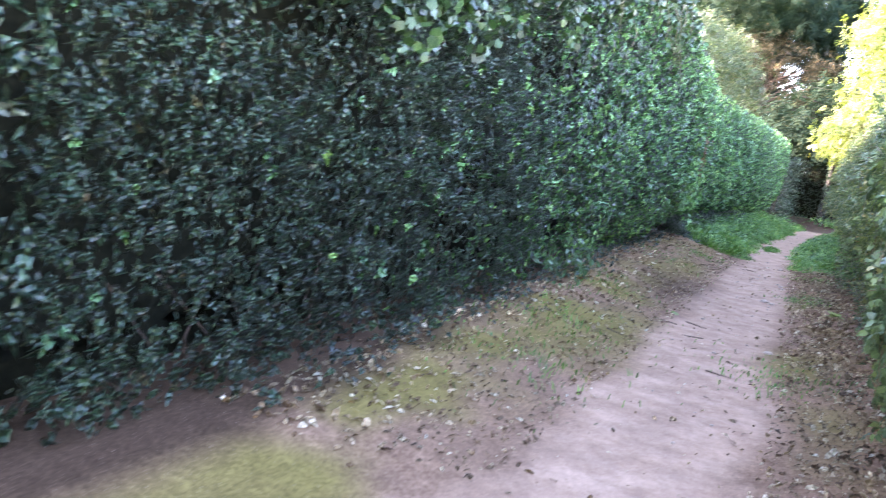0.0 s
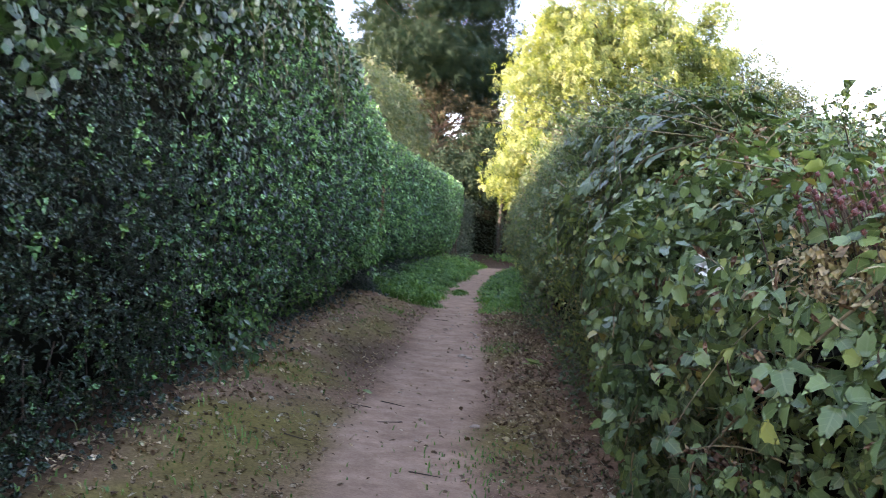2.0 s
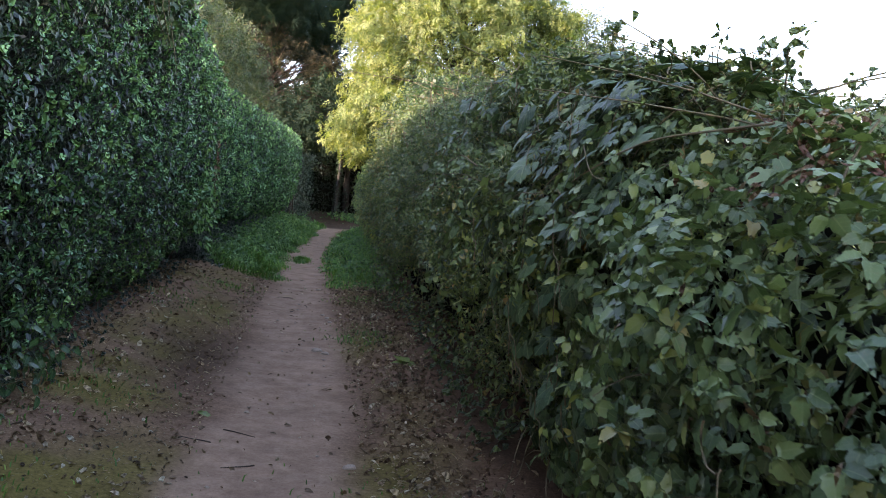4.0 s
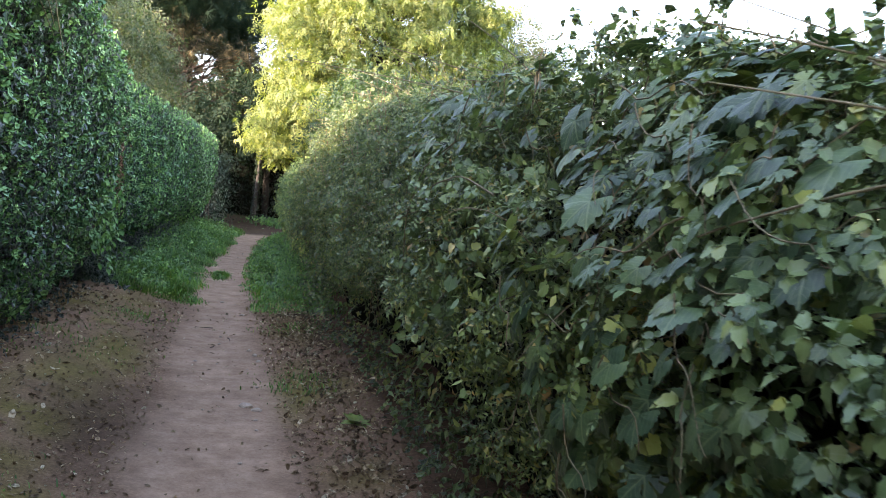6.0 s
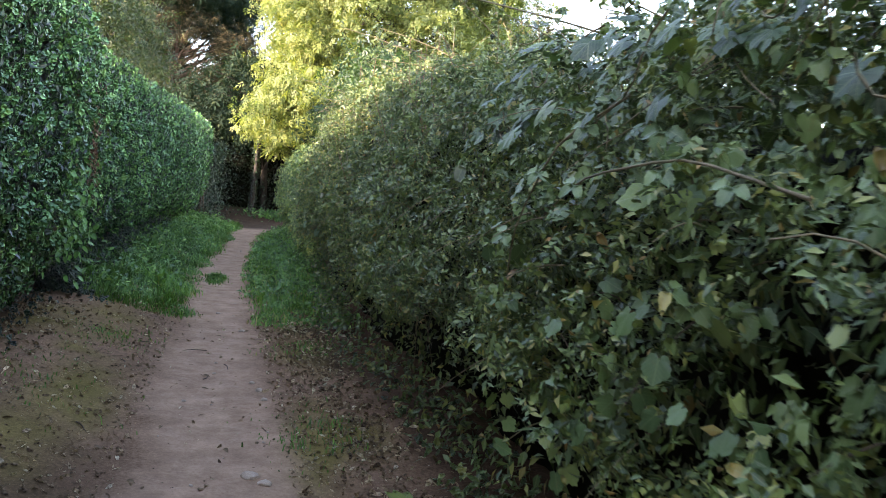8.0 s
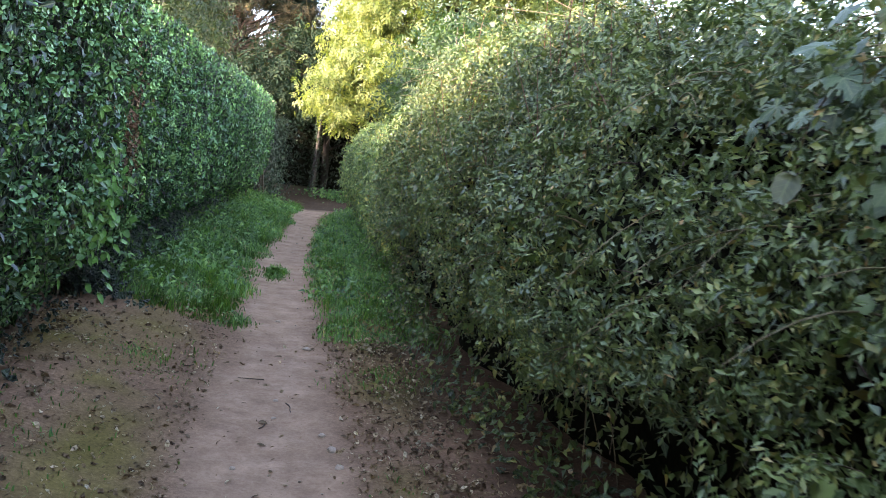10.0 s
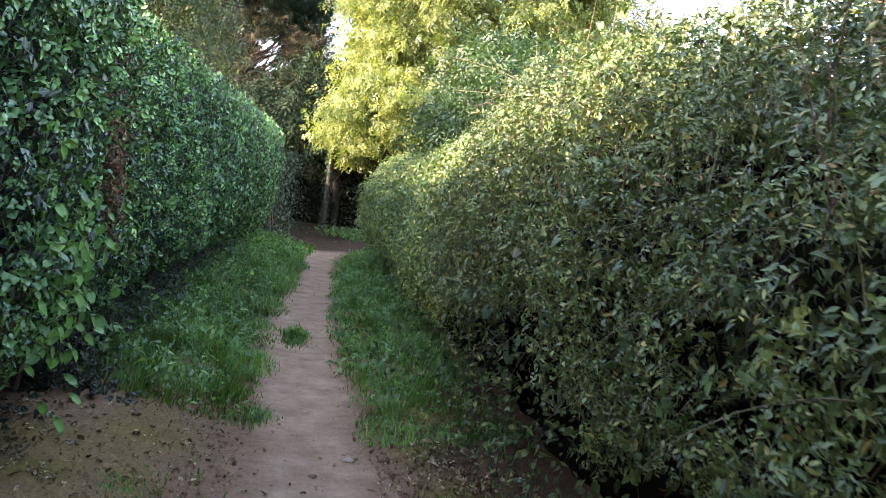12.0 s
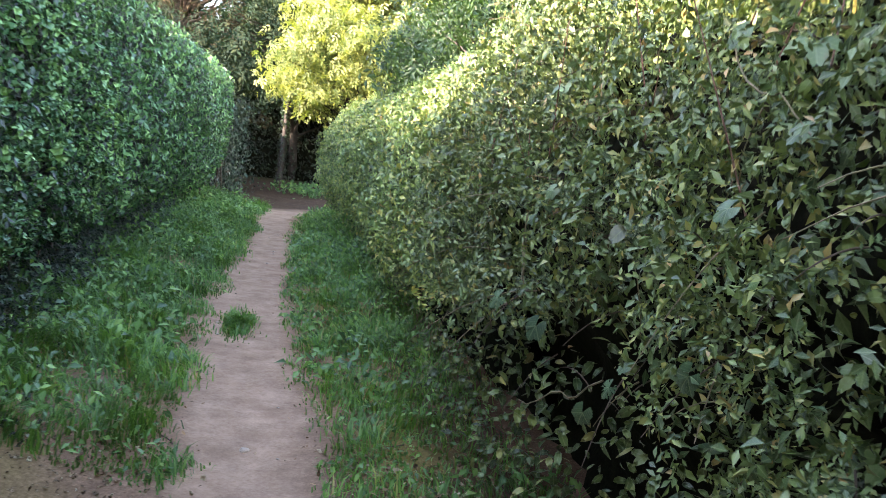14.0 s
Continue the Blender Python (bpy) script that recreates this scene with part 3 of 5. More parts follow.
def build_west():
    h = thing("clipped_hedge", "tall clipped evergreen hedge, dense dark green small leaves", "hedge", (-1.6, 7, 0), kind="")
    put = lambda n, me, l="": part_at(n, me, h, l)
    put("inner_growth", tall.core("inner_growth", -0.5, 11.3, 0.34, CORE_SHADE))
    P, N = tall.sample(54000, 2.5, 11.5, 0.02, 0.8, (-0.16, 0.07))
    bare = (P[:, 2] < between(P[:, 1], [(5, 0.08), (7, 0.22)]) + 0.10 * vnoise(P, 1.5, 47)) & (rng.random(len(P)) < 0.3)
    P, N = P[~bare], N[~bare]
    k = rng.random(len(P)) < between(P[:, 1], [(4, 0.99), (6, 0.93), (8.5, 0.6)])
    near, far = k & (P[:, 1] < 7), k & (P[:, 1] >= 7)
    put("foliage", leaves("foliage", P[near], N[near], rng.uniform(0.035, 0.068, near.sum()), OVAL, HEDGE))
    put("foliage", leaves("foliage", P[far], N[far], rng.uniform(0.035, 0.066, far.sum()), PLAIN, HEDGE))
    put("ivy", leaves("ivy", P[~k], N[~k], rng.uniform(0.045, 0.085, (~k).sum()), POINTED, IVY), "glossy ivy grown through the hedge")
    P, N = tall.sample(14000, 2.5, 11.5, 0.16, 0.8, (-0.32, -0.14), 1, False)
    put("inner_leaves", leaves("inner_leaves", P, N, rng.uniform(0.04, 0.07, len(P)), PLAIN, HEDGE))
    P, N = tall.sample(5000, -0.5, 2.5, 0.05, 0.8)
    put("foliage", leaves("foliage", P, N, 0.10, OVAL, HEDGE))
    stems = []
    for y in np.arange(3.2, 11.2, 0.16):
        x = float(between(y, FOOT_W)) - rng.uniform(0.2, 0.42)
        stems.append(([(x, y, 0), (x + 0.03, y + rng.uniform(-0.1, 0.1), 0.2), (x + rng.uniform(-0.1, 0.0), y + rng.uniform(-0.2, 0.2), 0.5)], [0.007, 0.006, 0.004]))
    put("stem", tubes("stem", stems, TWIG))

    c = thing("climber", "bright green broad-leaved climber spilling over the hedge top", "climbing plant", (-1.4, 8, 0))
    P, N = tall.sample(15000, 3.2, 11.2, 0.34, 0.78, (-0.03, 0.12), 1, False)
    k = 0.3 * vnoise(P, 0.9, 44) + 0.25 * vnoise(P, 3.1, 45) + P[:, 2] - between(P[:, 1], [(4, 1.75), (5, 1.9), (6.3, 2.1), (7.6, 2.3), (9.3, 2.5), (11.2, 2.75)]) > 0.0
    part_at("foliage", leaves("foliage", P[k], N[k], rng.uniform(0.034, 0.062, k.sum()), FIVE, CLIMBER, 0.8), c)
    lines = []
    for _ in range(40):
        y, z = rng.uniform(5, 11), rng.uniform(2.4, 3.4)
        x = float(between(y, FACE_W)) + 0.08
        lines.append(([(x, y, z), (x + 0.05, y + rng.uniform(-0.3, 0.3), z - 0.15), (x + 0.06, y + rng.uniform(-0.5, 0.5), z - 0.4)], [0.005, 0.004, 0.002]))
    part_at("stem", tubes("stem", lines, CANE, 4), c)

    h2 = thing("ivy_hedge", "clipped hedge overgrown with glossy green ivy", "hedge", (-1.7, 19, 0))
    # Carried on past y 28 as an added sun block for the path end.
    part_at("inner_growth", low.core("inner_growth", 10.9, 37, 0.34, CORE_SHADE), h2)
    P, N = low.sample(52000, 11.2, 31, 0.1, 0.82, (-0.13, 0.06))
    Q, M = low.sample(18000, 11.2, 31, 0.08, 0.82, (-0.32, -0.13), 1, False)
    live = np.exp(-((Q[:, 1] - 13.85) / 0.38) ** 2 - ((Q[:, 2] - 1.5) / 0.42) ** 2) < 0.4
    Q, M = Q[live], M[live]
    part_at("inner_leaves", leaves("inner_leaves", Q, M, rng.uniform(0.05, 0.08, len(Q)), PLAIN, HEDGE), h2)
    d = np.exp(-((P[:, 1] - 13.85) / 0.38) ** 2 - ((P[:, 2] - 1.5) / 0.42) ** 2)
    dead = rng.random(len(P)) < 1.6 * d
    k = (rng.random(len(P)) < 0.6) & ~dead
    o = ~k & ~dead
    near, far = k & (P[:, 1] < 18), k & (P[:, 1] >= 18)
    part_at("foliage", leaves("foliage", P[near], N[near], rng.uniform(0.055, 0.10, near.sum()), POINTED, IVY), h2)
    part_at("foliage", leaves("foliage", P[far], N[far], rng.uniform(0.06, 0.10, far.sum()), PLAIN, IVY), h2)
    part_at("foliage", leaves("foliage", P[o], N[o], rng.uniform(0.04, 0.07, o.sum()), PLAIN, HEDGE), h2)
    part_at("withered_patch", leaves("withered_patch", P[dead], N[dead], rng.uniform(0.05, 0.09, dead.sum()), NARROW, RUSSET), h2, "reddish brown withered twigs and leaves")
    stems = []
    for y in np.arange(11.4, 28, 0.2):
        x = float(between(y, FOOT_W)) - rng.uniform(0.0, 0.2)
        stems.append(([(x, y, 0.05), (x + 0.05, y + rng.uniform(-0.1, 0.1), 0.4), (x + rng.uniform(0, 0.2), y + rng.uniform(-0.2, 0.2), 0.9)], [0.018, 0.013, 0.007]))
    part_at("stem", tubes("stem", stems, TWIG), h2)


def part_at(name, me, parent, label=""):
    """A part whose mesh is in world places."""
    ob = part(name, me, parent, label)
    ob.matrix_parent_inverse = Matrix.Translation(-Vector(parent.location))
    if name in ("foliage", "inner_leaves", "crown", "ivy", "cane", "twig", "stem", "stalk", "tendril", "inner_growth", "withered_patch", "limb"):
        tagged(ob, kind="stuff")
    return ob


build_west()

# ---- brambles and mixed hedge along the east side ----


def east(y):
    m, top = between(y, FACE_E), between(y, TOP_E)
    under = between(y, [(4, 0.12), (6.2, 0.25), (7.3, 0.42), (11.5, 0.42), (12.4, 0.34), (15, 0.3), (16, 0.28), (25, 0.25)])
    steep = between(y, [(4.6, 0), (5.6, 1), (13, 1), (16, 0.3)])
    brow = between(y, [(2, 1.12), (4.4, 1.2), (5.2, 1.36), (6, 1.56), (7.5, 1.6)])
    return [(m + under, 0.0), (m + under * 0.95, 0.3), (m + under * 0.55, 0.55), (m + 0.04, 0.8), (m - 0.02, brow - 0.3), (m + 0.06, brow), (m + 0.28 - 0.13 * steep, brow + (top - brow) * (0.55 + 0.2 * steep)), (m + 0.75 - 0.4 * steep, top), (m + 1.2, top - 0.14), (m + 2.0, top - 0.45), (m + 2.5, 0.5)]


hedge_e = Hedge(east, 0.14, 9, 4.0)
hedge_e.calm = 0.4
hedge_e.cavities = [(1.3, 7.05, 1.28, 0.13), (1.3, 7.3, 1.05, 0.11), (1.3, 8.0, 1.0, 0.14), (1.25, 9.3, 0.75, 0.25), (1.25, 10.4, 1.35, 0.16), (1.2, 11.6, 1.1, 0.15), (1.05, 13.3, 0.7, 0.25), (1.15, 8.7, 0.7, 0.2)]


def canes(n, y0, y1, length=(0.4, 0.9), lift=0.25):
    lines = []
    P, N = hedge_e.sample(n, y0, y1, 0.3, 0.72, (-0.05, 0.03), -1)
    for p, nn in zip(P, N):
        L = rng.uniform(*length)
        d = unit(nn * 0.5 + rng.normal(0, 0.5, 3) + [0, 0, lift])
        u = np.linspace(0, 1, 6)[:, None]
        pts = p - nn * 0.1 + d * u * L + np.array([0, 0, -0.5 * L]) * u * u
        lines.append((pts, np.linspace(0.0028, 0.001, 6)))
    return lines


def build_east():
    spans = [("bramble_bush", "dense bramble thicket with toothed leaves in threes", "shrub", 1.0, 6.6),
             ("bramble_hedge", "overgrown hedge of brambles and small-leaved shrubs", "hedge", 6.6, 14.6),
             ("hawthorn_hedge", "rough hawthorn hedge with small dull green leaves", "hedge", 14.6, 25.2)]
    made = []
    for name, label, cat, y0, y1 in spans:
        h = thing(name, label, cat, (2.2, (y0 + y1) / 2, 0))
        part_at("inner_growth", hedge_e.core("inner_growth", y0, y1, 0.38, CORE_SHADE, -1), h)
        made.append(h)
    a, b, c = made
    P, N = hedge_e.sample(5000, 2.9, 6.8, 0.10, 0.85, (-0.2, 0.09), -1)
    part_at("foliage", leaves("foliage", P, N + [0, 0, 0.5], rng.uniform(0.055, 0.105, len(P)), THREE, BRAMBLE, 0.5, 0.7), a)
    P, N = hedge_e.sample(7000, 2.6, 6.8, 0.08, 0.85, (-0.2, 0.04), -1)
    part_at("foliage", leaves("foliage", P, N + [0, 0, 0.4], rng.uniform(0.025, 0.05, len(P)), ROUNDED, MIXED, 0.5, 0.7), a)
    P, N = hedge_e.sample(5000, 3.0, 5.6, 0.25, 0.75, (0.0, 0.09), -1)
    near = np.zeros(len(P))
    for c0 in ((1.7, 4.15, 1.3), (1.6, 3.9, 1.18), (1.45, 4.0, 0.75), (1.8, 5.3, 1.55), (1.7, 4.9, 1.45)):
        near = np.maximum(near, np.exp(-(((P - c0) / 0.2) ** 2).sum(1)))
    k = rng.random(len(P)) < 0.9 * near + 0.02
    part_at("withered_patch", leaves("withered_patch", P[k], N[k], rng.uniform(0.025, 0.06, k.sum()), NARROW, RUSSET, 0.3, 0.8), a, "dry reddish stalks and shrivelled leaves")
    P = np.vstack([np.array(c0) + rng.normal(0, 1, (n, 3)) * d for c0, d, n in (((1.60, 3.9, 1.23), (0.05, 0.11, 0.045), 210), ((1.56, 3.74, 1.2), (0.04, 0.1, 0.03), 110), ((1.52, 4.2, 0.82), (0.04, 0.06, 0.05), 80))])
    part_at("withered_patch", leaves("withered_patch", P, np.tile([-0.6, -0.5, 0.6], (len(P), 1)), rng.uniform(0.02, 0.055, len(P)), NARROW, STRAW, 0.2, 0.8), a, "shrivelled straw-coloured leaves")
    P, N = hedge_e.sample(700, 4.5, 6.1, 0.15, 0.5, (0.02, 0.13), -1, False)
    part_at("foliage", leaves("foliage", P, N + [0, 0, 0.5], rng.uniform(0.06, 0.10, len(P)), THREE, BRAMBLE, 0.5, 0.6), a)
    P, N = hedge_e.sample(1200, 1.0, 2.6, 0.05, 0.85, (-0.1, 0.07), -1)
    part_at("foliage", leaves("foliage", P, N, 0.13, PLAIN, BRAMBLE, 0.5), a)
    P, N = hedge_e.sample(5000, 2.6, 6.8, 0.08, 0.85, (-0.36, -0.18), -1, False)
    part_at("inner_leaves", leaves("inner_leaves", P, N, rng.uniform(0.05, 0.08, len(P)), PLAIN, MIXED), a)
    P, N = hedge_e.sample(16000, 6.4, 14.8, 0.33, 0.85, (-0.36, -0.16), -1, False)
    part_at("inner_leaves", leaves("inner_leaves", P, N, rng.uniform(0.045, 0.075, len(P)), PLAIN, MIXED), b)
    P, N = hedge_e.sample(9000, 14.4, 25.2, 0.08, 0.85, (-0.36, -0.16), -1, False)
    part_at("inner_leaves", leaves("inner_leaves", P, N, rng.uniform(0.04, 0.07, len(P)), PLAIN, MIXED), c)
    part_at("cane", tubes("cane", canes(70, 3.4, 6.6, (0.12, 0.32)), CANE, 4), a)

    P, N = hedge_e.sample(19000, 6.2, 14.9, 0.17, 0.85, (-0.14, 0.12), -1)
    hollow = (P[:, 2] < between(P[:, 1], [(7, 0.45), (7.8, 0.88), (9.6, 0.88), (10.6, 0.72), (12.0, 0.62), (12.6, 0.98), (15, 0.95)]) + 0.2 * vnoise(P, 1.9, 77)) & (P[:, 1] > 7.4)
    P, N = P[~hollow], N[~hollow]
    k = vnoise(P, 1.1, 71) > 0.1
    for j in range(3):
        p, q = np.nonzero(k)[0][j::3], np.nonzero(~k)[0][j::3]
        part_at("foliage", leaves("foliage", P[p], N[p] * 0.8 + [0, 0, 0.5], rng.uniform(0.065, 0.105, len(p)), SPRIG[j], MIXED, 0.3, 0.7), b)
        part_at("foliage", leaves("foliage", P[q], N[q] * 0.8 + [0, 0, 0.5], rng.uniform(0.075, 0.12, len(q)), WILLOWY[j], MIXED, 0.3, 0.7), b)
    P, N = hedge_e.sample(27000, 6.4, 14.8, 0.19, 0.85, (-0.2, 0.08), -1)
    hollow = (P[:, 2] < between(P[:, 1], [(7, 0.5), (7.8, 0.82), (9.6, 0.84), (10.6, 0.7), (12.0, 0.58), (12.6, 0.95), (15, 0.92)]) + 0.17 * vnoise(P, 1.9, 77)) & (P[:, 1] > 7.4) & (rng.random(len(P)) < 0.94)
    P, N = P[~hollow], N[~hollow]
    k = rng.random(len(P))
    big = (k < 0.02 + 0.045 * (P[:, 1] < 9))
    mid = ~big & (k < 0.5)
    small = ~big & ~mid
    part_at("foliage", leaves("foliage", P[big], N[big] + [0, 0, 0.5], rng.uniform(0.06, 0.11, big.sum()), THREE, BRAMBLE, 0.5), b)
    part_at("foliage", leaves("foliage", P[mid], N[mid] + [0, 0, 0.3], rng.uniform(0.022, 0.047, mid.sum()), PLAIN, MIXED, 0.4), b)
    part_at("foliage", leaves("foliage", P[small], N[small] + [0, 0, 0.3], rng.uniform(0.022, 0.05, small.sum()), ROUNDED, MIXED, 0.4), b)
    part_at("cane", tubes("cane", canes(230, 6.6, 14.6, (0.15, 0.45)), CANE, 4), b)
    part_at("twig", tubes("twig", canes(160, 6.6, 14.6, (0.1, 0.25), 0.0), TWIG, 4), b)
    P, N = hedge_e.sample(1100, 5.0, 8.8, 0.3, 0.8, (-0.06, 0.08), -1)
    for h, k in ((a, P[:, 1] < 6.6), (b, P[:, 1] >= 6.6)):
        part_at("foliage", leaves("foliage", P[k], N[k] + [0, 0, 0.3], rng.uniform(0.032, 0.058, k.sum()), VINEY, BRAMBLE, 0.6, 0.6), h)
    P, N = hedge_e.sample(42, 9.8, 14.6, 0.45, 0.7, (-0.06, 0.03), -1)
    for p in P:
        u = np.linspace(0, 1, 5)[:, None]
        line = p + [0, 0, -0.1] + u * np.array([rng.normal(-0.02, 0.06), rng.normal(0, 0.08), rng.uniform(0.2, 0.42)])
        part_at("dry_stalk", tubes("dry_stalk", [(line, np.linspace(0.003, 0.0012, 5))], STALK, 4), b)

    P, N = hedge_e.sample(36000, 14.4, 25.2, 0.08, 0.85, (-0.16, 0.08), -1)
    hollow = (P[:, 2] < between(P[:, 1], [(14.4, 0.85), (16, 0.65), (18, 0.3)]) + 0.14 * vnoise(P, 1.7, 77)) & (rng.random(len(P)) < 0.92)
    P, N = P[~hollow], N[~hollow]
    k = rng.random(len(P)) < 0.7
    part_at("foliage", leaves("foliage", P[k], N[k] + [0, 0, 0.3], rng.uniform(0.035, 0.06, k.sum()), PLAIN, HAWTHORN_LIT, 0.4), c)
    part_at("foliage", leaves("foliage", P[~k], N[~k] + [0, 0, 0.3], rng.uniform(0.04, 0.07, (~k).sum()), PLAIN, MIXED, 0.4), c)
    P, N = hedge_e.sample(2000, 14.4, 25.2, 0.2, 0.85, (-0.05, 0.14), -1)
    part_at("foliage", leaves("foliage", P, N * 0.6 + [0, 0, 0.6], rng.uniform(0.1, 0.16, len(P)), SPRIG[0], HAWTHORN_LIT, 0.3, 0.7), c)
    return a, b, c


bramble, bramble_hedge, hawthorn = build_east()


def top_shoots():
    """Thin shoots standing above the hedge against the sky."""
    for y0, y1, n, hi in ((9.6, 12.6, 40, 0.45), (4.4, 6.4, 36, 0.27), (5.4, 7.2, 46, 0.27), (7.0, 9.2, 50, 0.2), (11.0, 14.6, 40, 0.5)):
        s = thing("shoots", "thin leafy bramble shoots standing above the hedge", "shrub", (2.0, (y0 + y1) / 2, 0))
        lines, P = [], []
        for _ in range(n):
            y = rng.uniform(y0, y1)
            x = float(between(y, FACE_E)) + rng.uniform(0.35, 1.0)
            z = float(between(y, TOP_E)) - 0.1
            lean = rng.normal(0, 0.25, 2)
            h = rng.uniform(0.3, 1.0) * hi
            u = np.linspace(0, 1, 6)[:, None]
            pts = np.array([x, y, z]) + u * np.array([lean[0], lean[1], h + 0.1]) + u * u * np.array([lean[0], lean[1], -0.1])
            lines.append((pts, np.linspace(0.005, 0.0015, 6)))
            for q in pts[1:]:
                P += [q + rng.normal(0, 0.02, 3) for _ in range(8)]
        P = np.array(P)
        part_at("stem", tubes("stem", lines, CANE, 4), s)
        part_at("foliage", leaves("foliage", P, np.tile([-0.3, -0.4, 0.6], (len(P), 1)), rng.uniform(0.022, 0.045, len(P)), POINTED, MIXED, 0.4, 0.8), s)


top_shoots()


# ---- trees ----
def tree(name, label, base, height, crown, radii, n_clumps, per_clump, size, shape, mat, bark, clump=0.5, low_cut=-1.0, thick=0.2, scatter=0.9, droop=0.6, seed=0, gap=None):
    """A tapered trunk, limbs reaching to clumps of leaves set unevenly through the crown."""
    global rng
    keep, rng = rng, np.random.default_rng(seed + 100)
    t = thing(name, label, "tree", base)
    crown, radii = np.array(crown, float), np.array(radii, float)
    D = unit(rng.normal(0, 1, (n_clumps * 2, 3)))
    D = D[D[:, 2] > low_cut][:n_clumps]
    rad = rng.uniform(0.35, 1.0, len(D)) ** 0.5
    rad *= 1 + 0.22 * vnoise(D, 2.0, seed) + 0.12 * vnoise(D, 4.5, seed + 3)
    C = crown + D * radii * rad[:, None]
    base = np.array(base, float)
    u = np.linspace(0, 1, 9)[:, None]
    fork = np.array([crown[0], crown[1], crown[2] + radii[2] * 0.55])
    trunk = base + (fork - base) * u + 0.08 * height / 8 * np.c_[vnoise(np.c_[u * 3, u, u], 1, seed), vnoise(np.c_[u, u * 3, u], 1, seed + 1), 0 * u[:, 0]]
    part_at("trunk", tubes("trunk", [(trunk, np.linspace(thick, thick * 0.15, 9))], bark, 10), t)
    limbs = []
    for k in range(0, len(C), max(1, len(C) // 70)):
        e = C[k]
        h = np.clip((e[2] - base[2]) / (fork[2] - base[2]) - rng.uniform(0.1, 0.3), 0.1, 0.95)
        o = base + (fork - base) * h
        v = np.linspace(0, 1, 6)[:, None]
        limbs.append((o + (e - o) * v + np.array([0, 0, 0.3]) * (v - v * v) * rng.uniform(-1, 2), np.linspace(thick * 0.28, thick * 0.04, 6)))
    part_at("limb", tubes("limb", limbs, bark, 5), t)
    which = rng.integers(0, len(C), n_clumps * per_clump)
    off = rng.normal(0, 1, (len(which), 3)) * clump * np.array([1, 1, 0.7])
    P = C[which] + off
    if gap:
        open_air = np.hypot(P[:, 0] - gap[0], (P[:, 2] - gap[1]) * 0.8) < gap[2] * (1 + 0.9 * vnoise(P, 1.2, seed) + 0.5 * vnoise(P, 3.5, seed + 1))
        open_air &= rng.random(len(P)) < 0.8
        P, off = P[~open_air], off[~open_air]
    N = unit(off + 0.7 * (P - crown) / radii + [0, 0, 0.4])
    part_at("crown", leaves("crown", P, N, rng.uniform(0.7, 1.3, len(P)) * size, shape, mat, droop, scatter), t)
    rng = keep
    return t


tree("golden_tree", "large broadleaf tree with golden green sunlit foliage", (3.8, 34, 0), 10.5, (4.1, 33, 6.0), (4.3, 3.4, 4.5), 480, 80, 0.3, PINNATE, GOLD, BARK, 0.31, -1, 0.28, droop=1.0, seed=1)
tree("green_tree", "leafy green tree overhanging the hedge", (4.6, 24.5, 0), 5, (4.4, 24.0, 2.5), (2.5, 2.6, 1.25), 150, 60, 0.27, SPRAY, GREEN_TREE, BARK, 0.3, -1, 0.16, seed=2)
tree("grey_green_tree", "tall grey-green tree behind the golden one", (11, 44, 0), 10, (11.4, 44, 6.4), (3.0, 3, 4.3), 220, 50, 0.42, SPRAY, GREY_TREE, BARK, 0.5, -1, 0.25, seed=3)
tree("hazel_shrub", "fresh green hazel shrub rising from the hedge", (2.3, 19.5, 0), 3.6, (2.3, 19.6, 2.4), (1.1, 2.2, 1.15), 110, 60, 0.2, SPRAY, GREEN_TREE, BARK, 0.2, -1, 0.06, seed=4)
tree("elder_shrub", "loose olive green shrub behind the ivy hedge", (-2.6, 19, 0), 3.8, (-2.05, 19.6, 2.95), (0.7, 4.4, 1.2), 200, 55, 0.17, SPRAY, OLIVE, BARK, 0.22, -1, 0.07, seed=5)
tree("low_branches", "sunlit golden branches hanging over the end of the path", (3.4, 32.5, 0), 4, (1.9, 31.0, 3.1), (1.9, 2.3, 1.4), 120, 75, 0.27, PINNATE, GOLD, BARK, 0.25, -0.75, 0.1, droop=1.0, seed=6)
tree("pine", "tall dark pine with drooping needle-laden boughs", (-3.9, 41, 0), 14, (-3.7, 41, 9.7), (3.8, 3.2, 5.3), 150, 110, 0.55, NEEDLES, PINE, PINE_BARK, 0.55, -1, 0.3, 1.2, 0.2, seed=7, gap=(-2.4, 5.8, 1.0))
tree("dark_conifer", "dark shaded conifer behind the end of the hedge", (-2.0, 40, 0), 6, (-1.9, 40, 2.9), (3.2, 1.6, 2.6), 130, 55, 0.4, SPRAY, PINE, PINE_BARK, 0.36, -1, 0.14, seed=9, gap=(-2.35, 5.7, 1.0))
tree("dry_conifer", "brownish half-bare conifer with dry twigs", (-3.4, 37, 0), 5, (-2.9, 38, 4.6), (2.4, 1.6, 2.2), 120, 70, 0.3, NEEDLES, DRY, PINE_BARK, 0.35, -1, 0.12, seed=8, gap=(-2.25, 5.5, 1.0))


# Added crown that blocks sky light over the path end.
tree("shade_tree", "dense dark tree added to shade the end of the path", (0.6, 36.5, 0), 5, (0.3, 35.2, 3.6), (3.4, 2.2, 1.7), 130, 55, 0.4, SPRAY, PINE, BARK, 0.33, -1, 0.16, seed=12, gap=(-2.0, 5.1, 0.9))


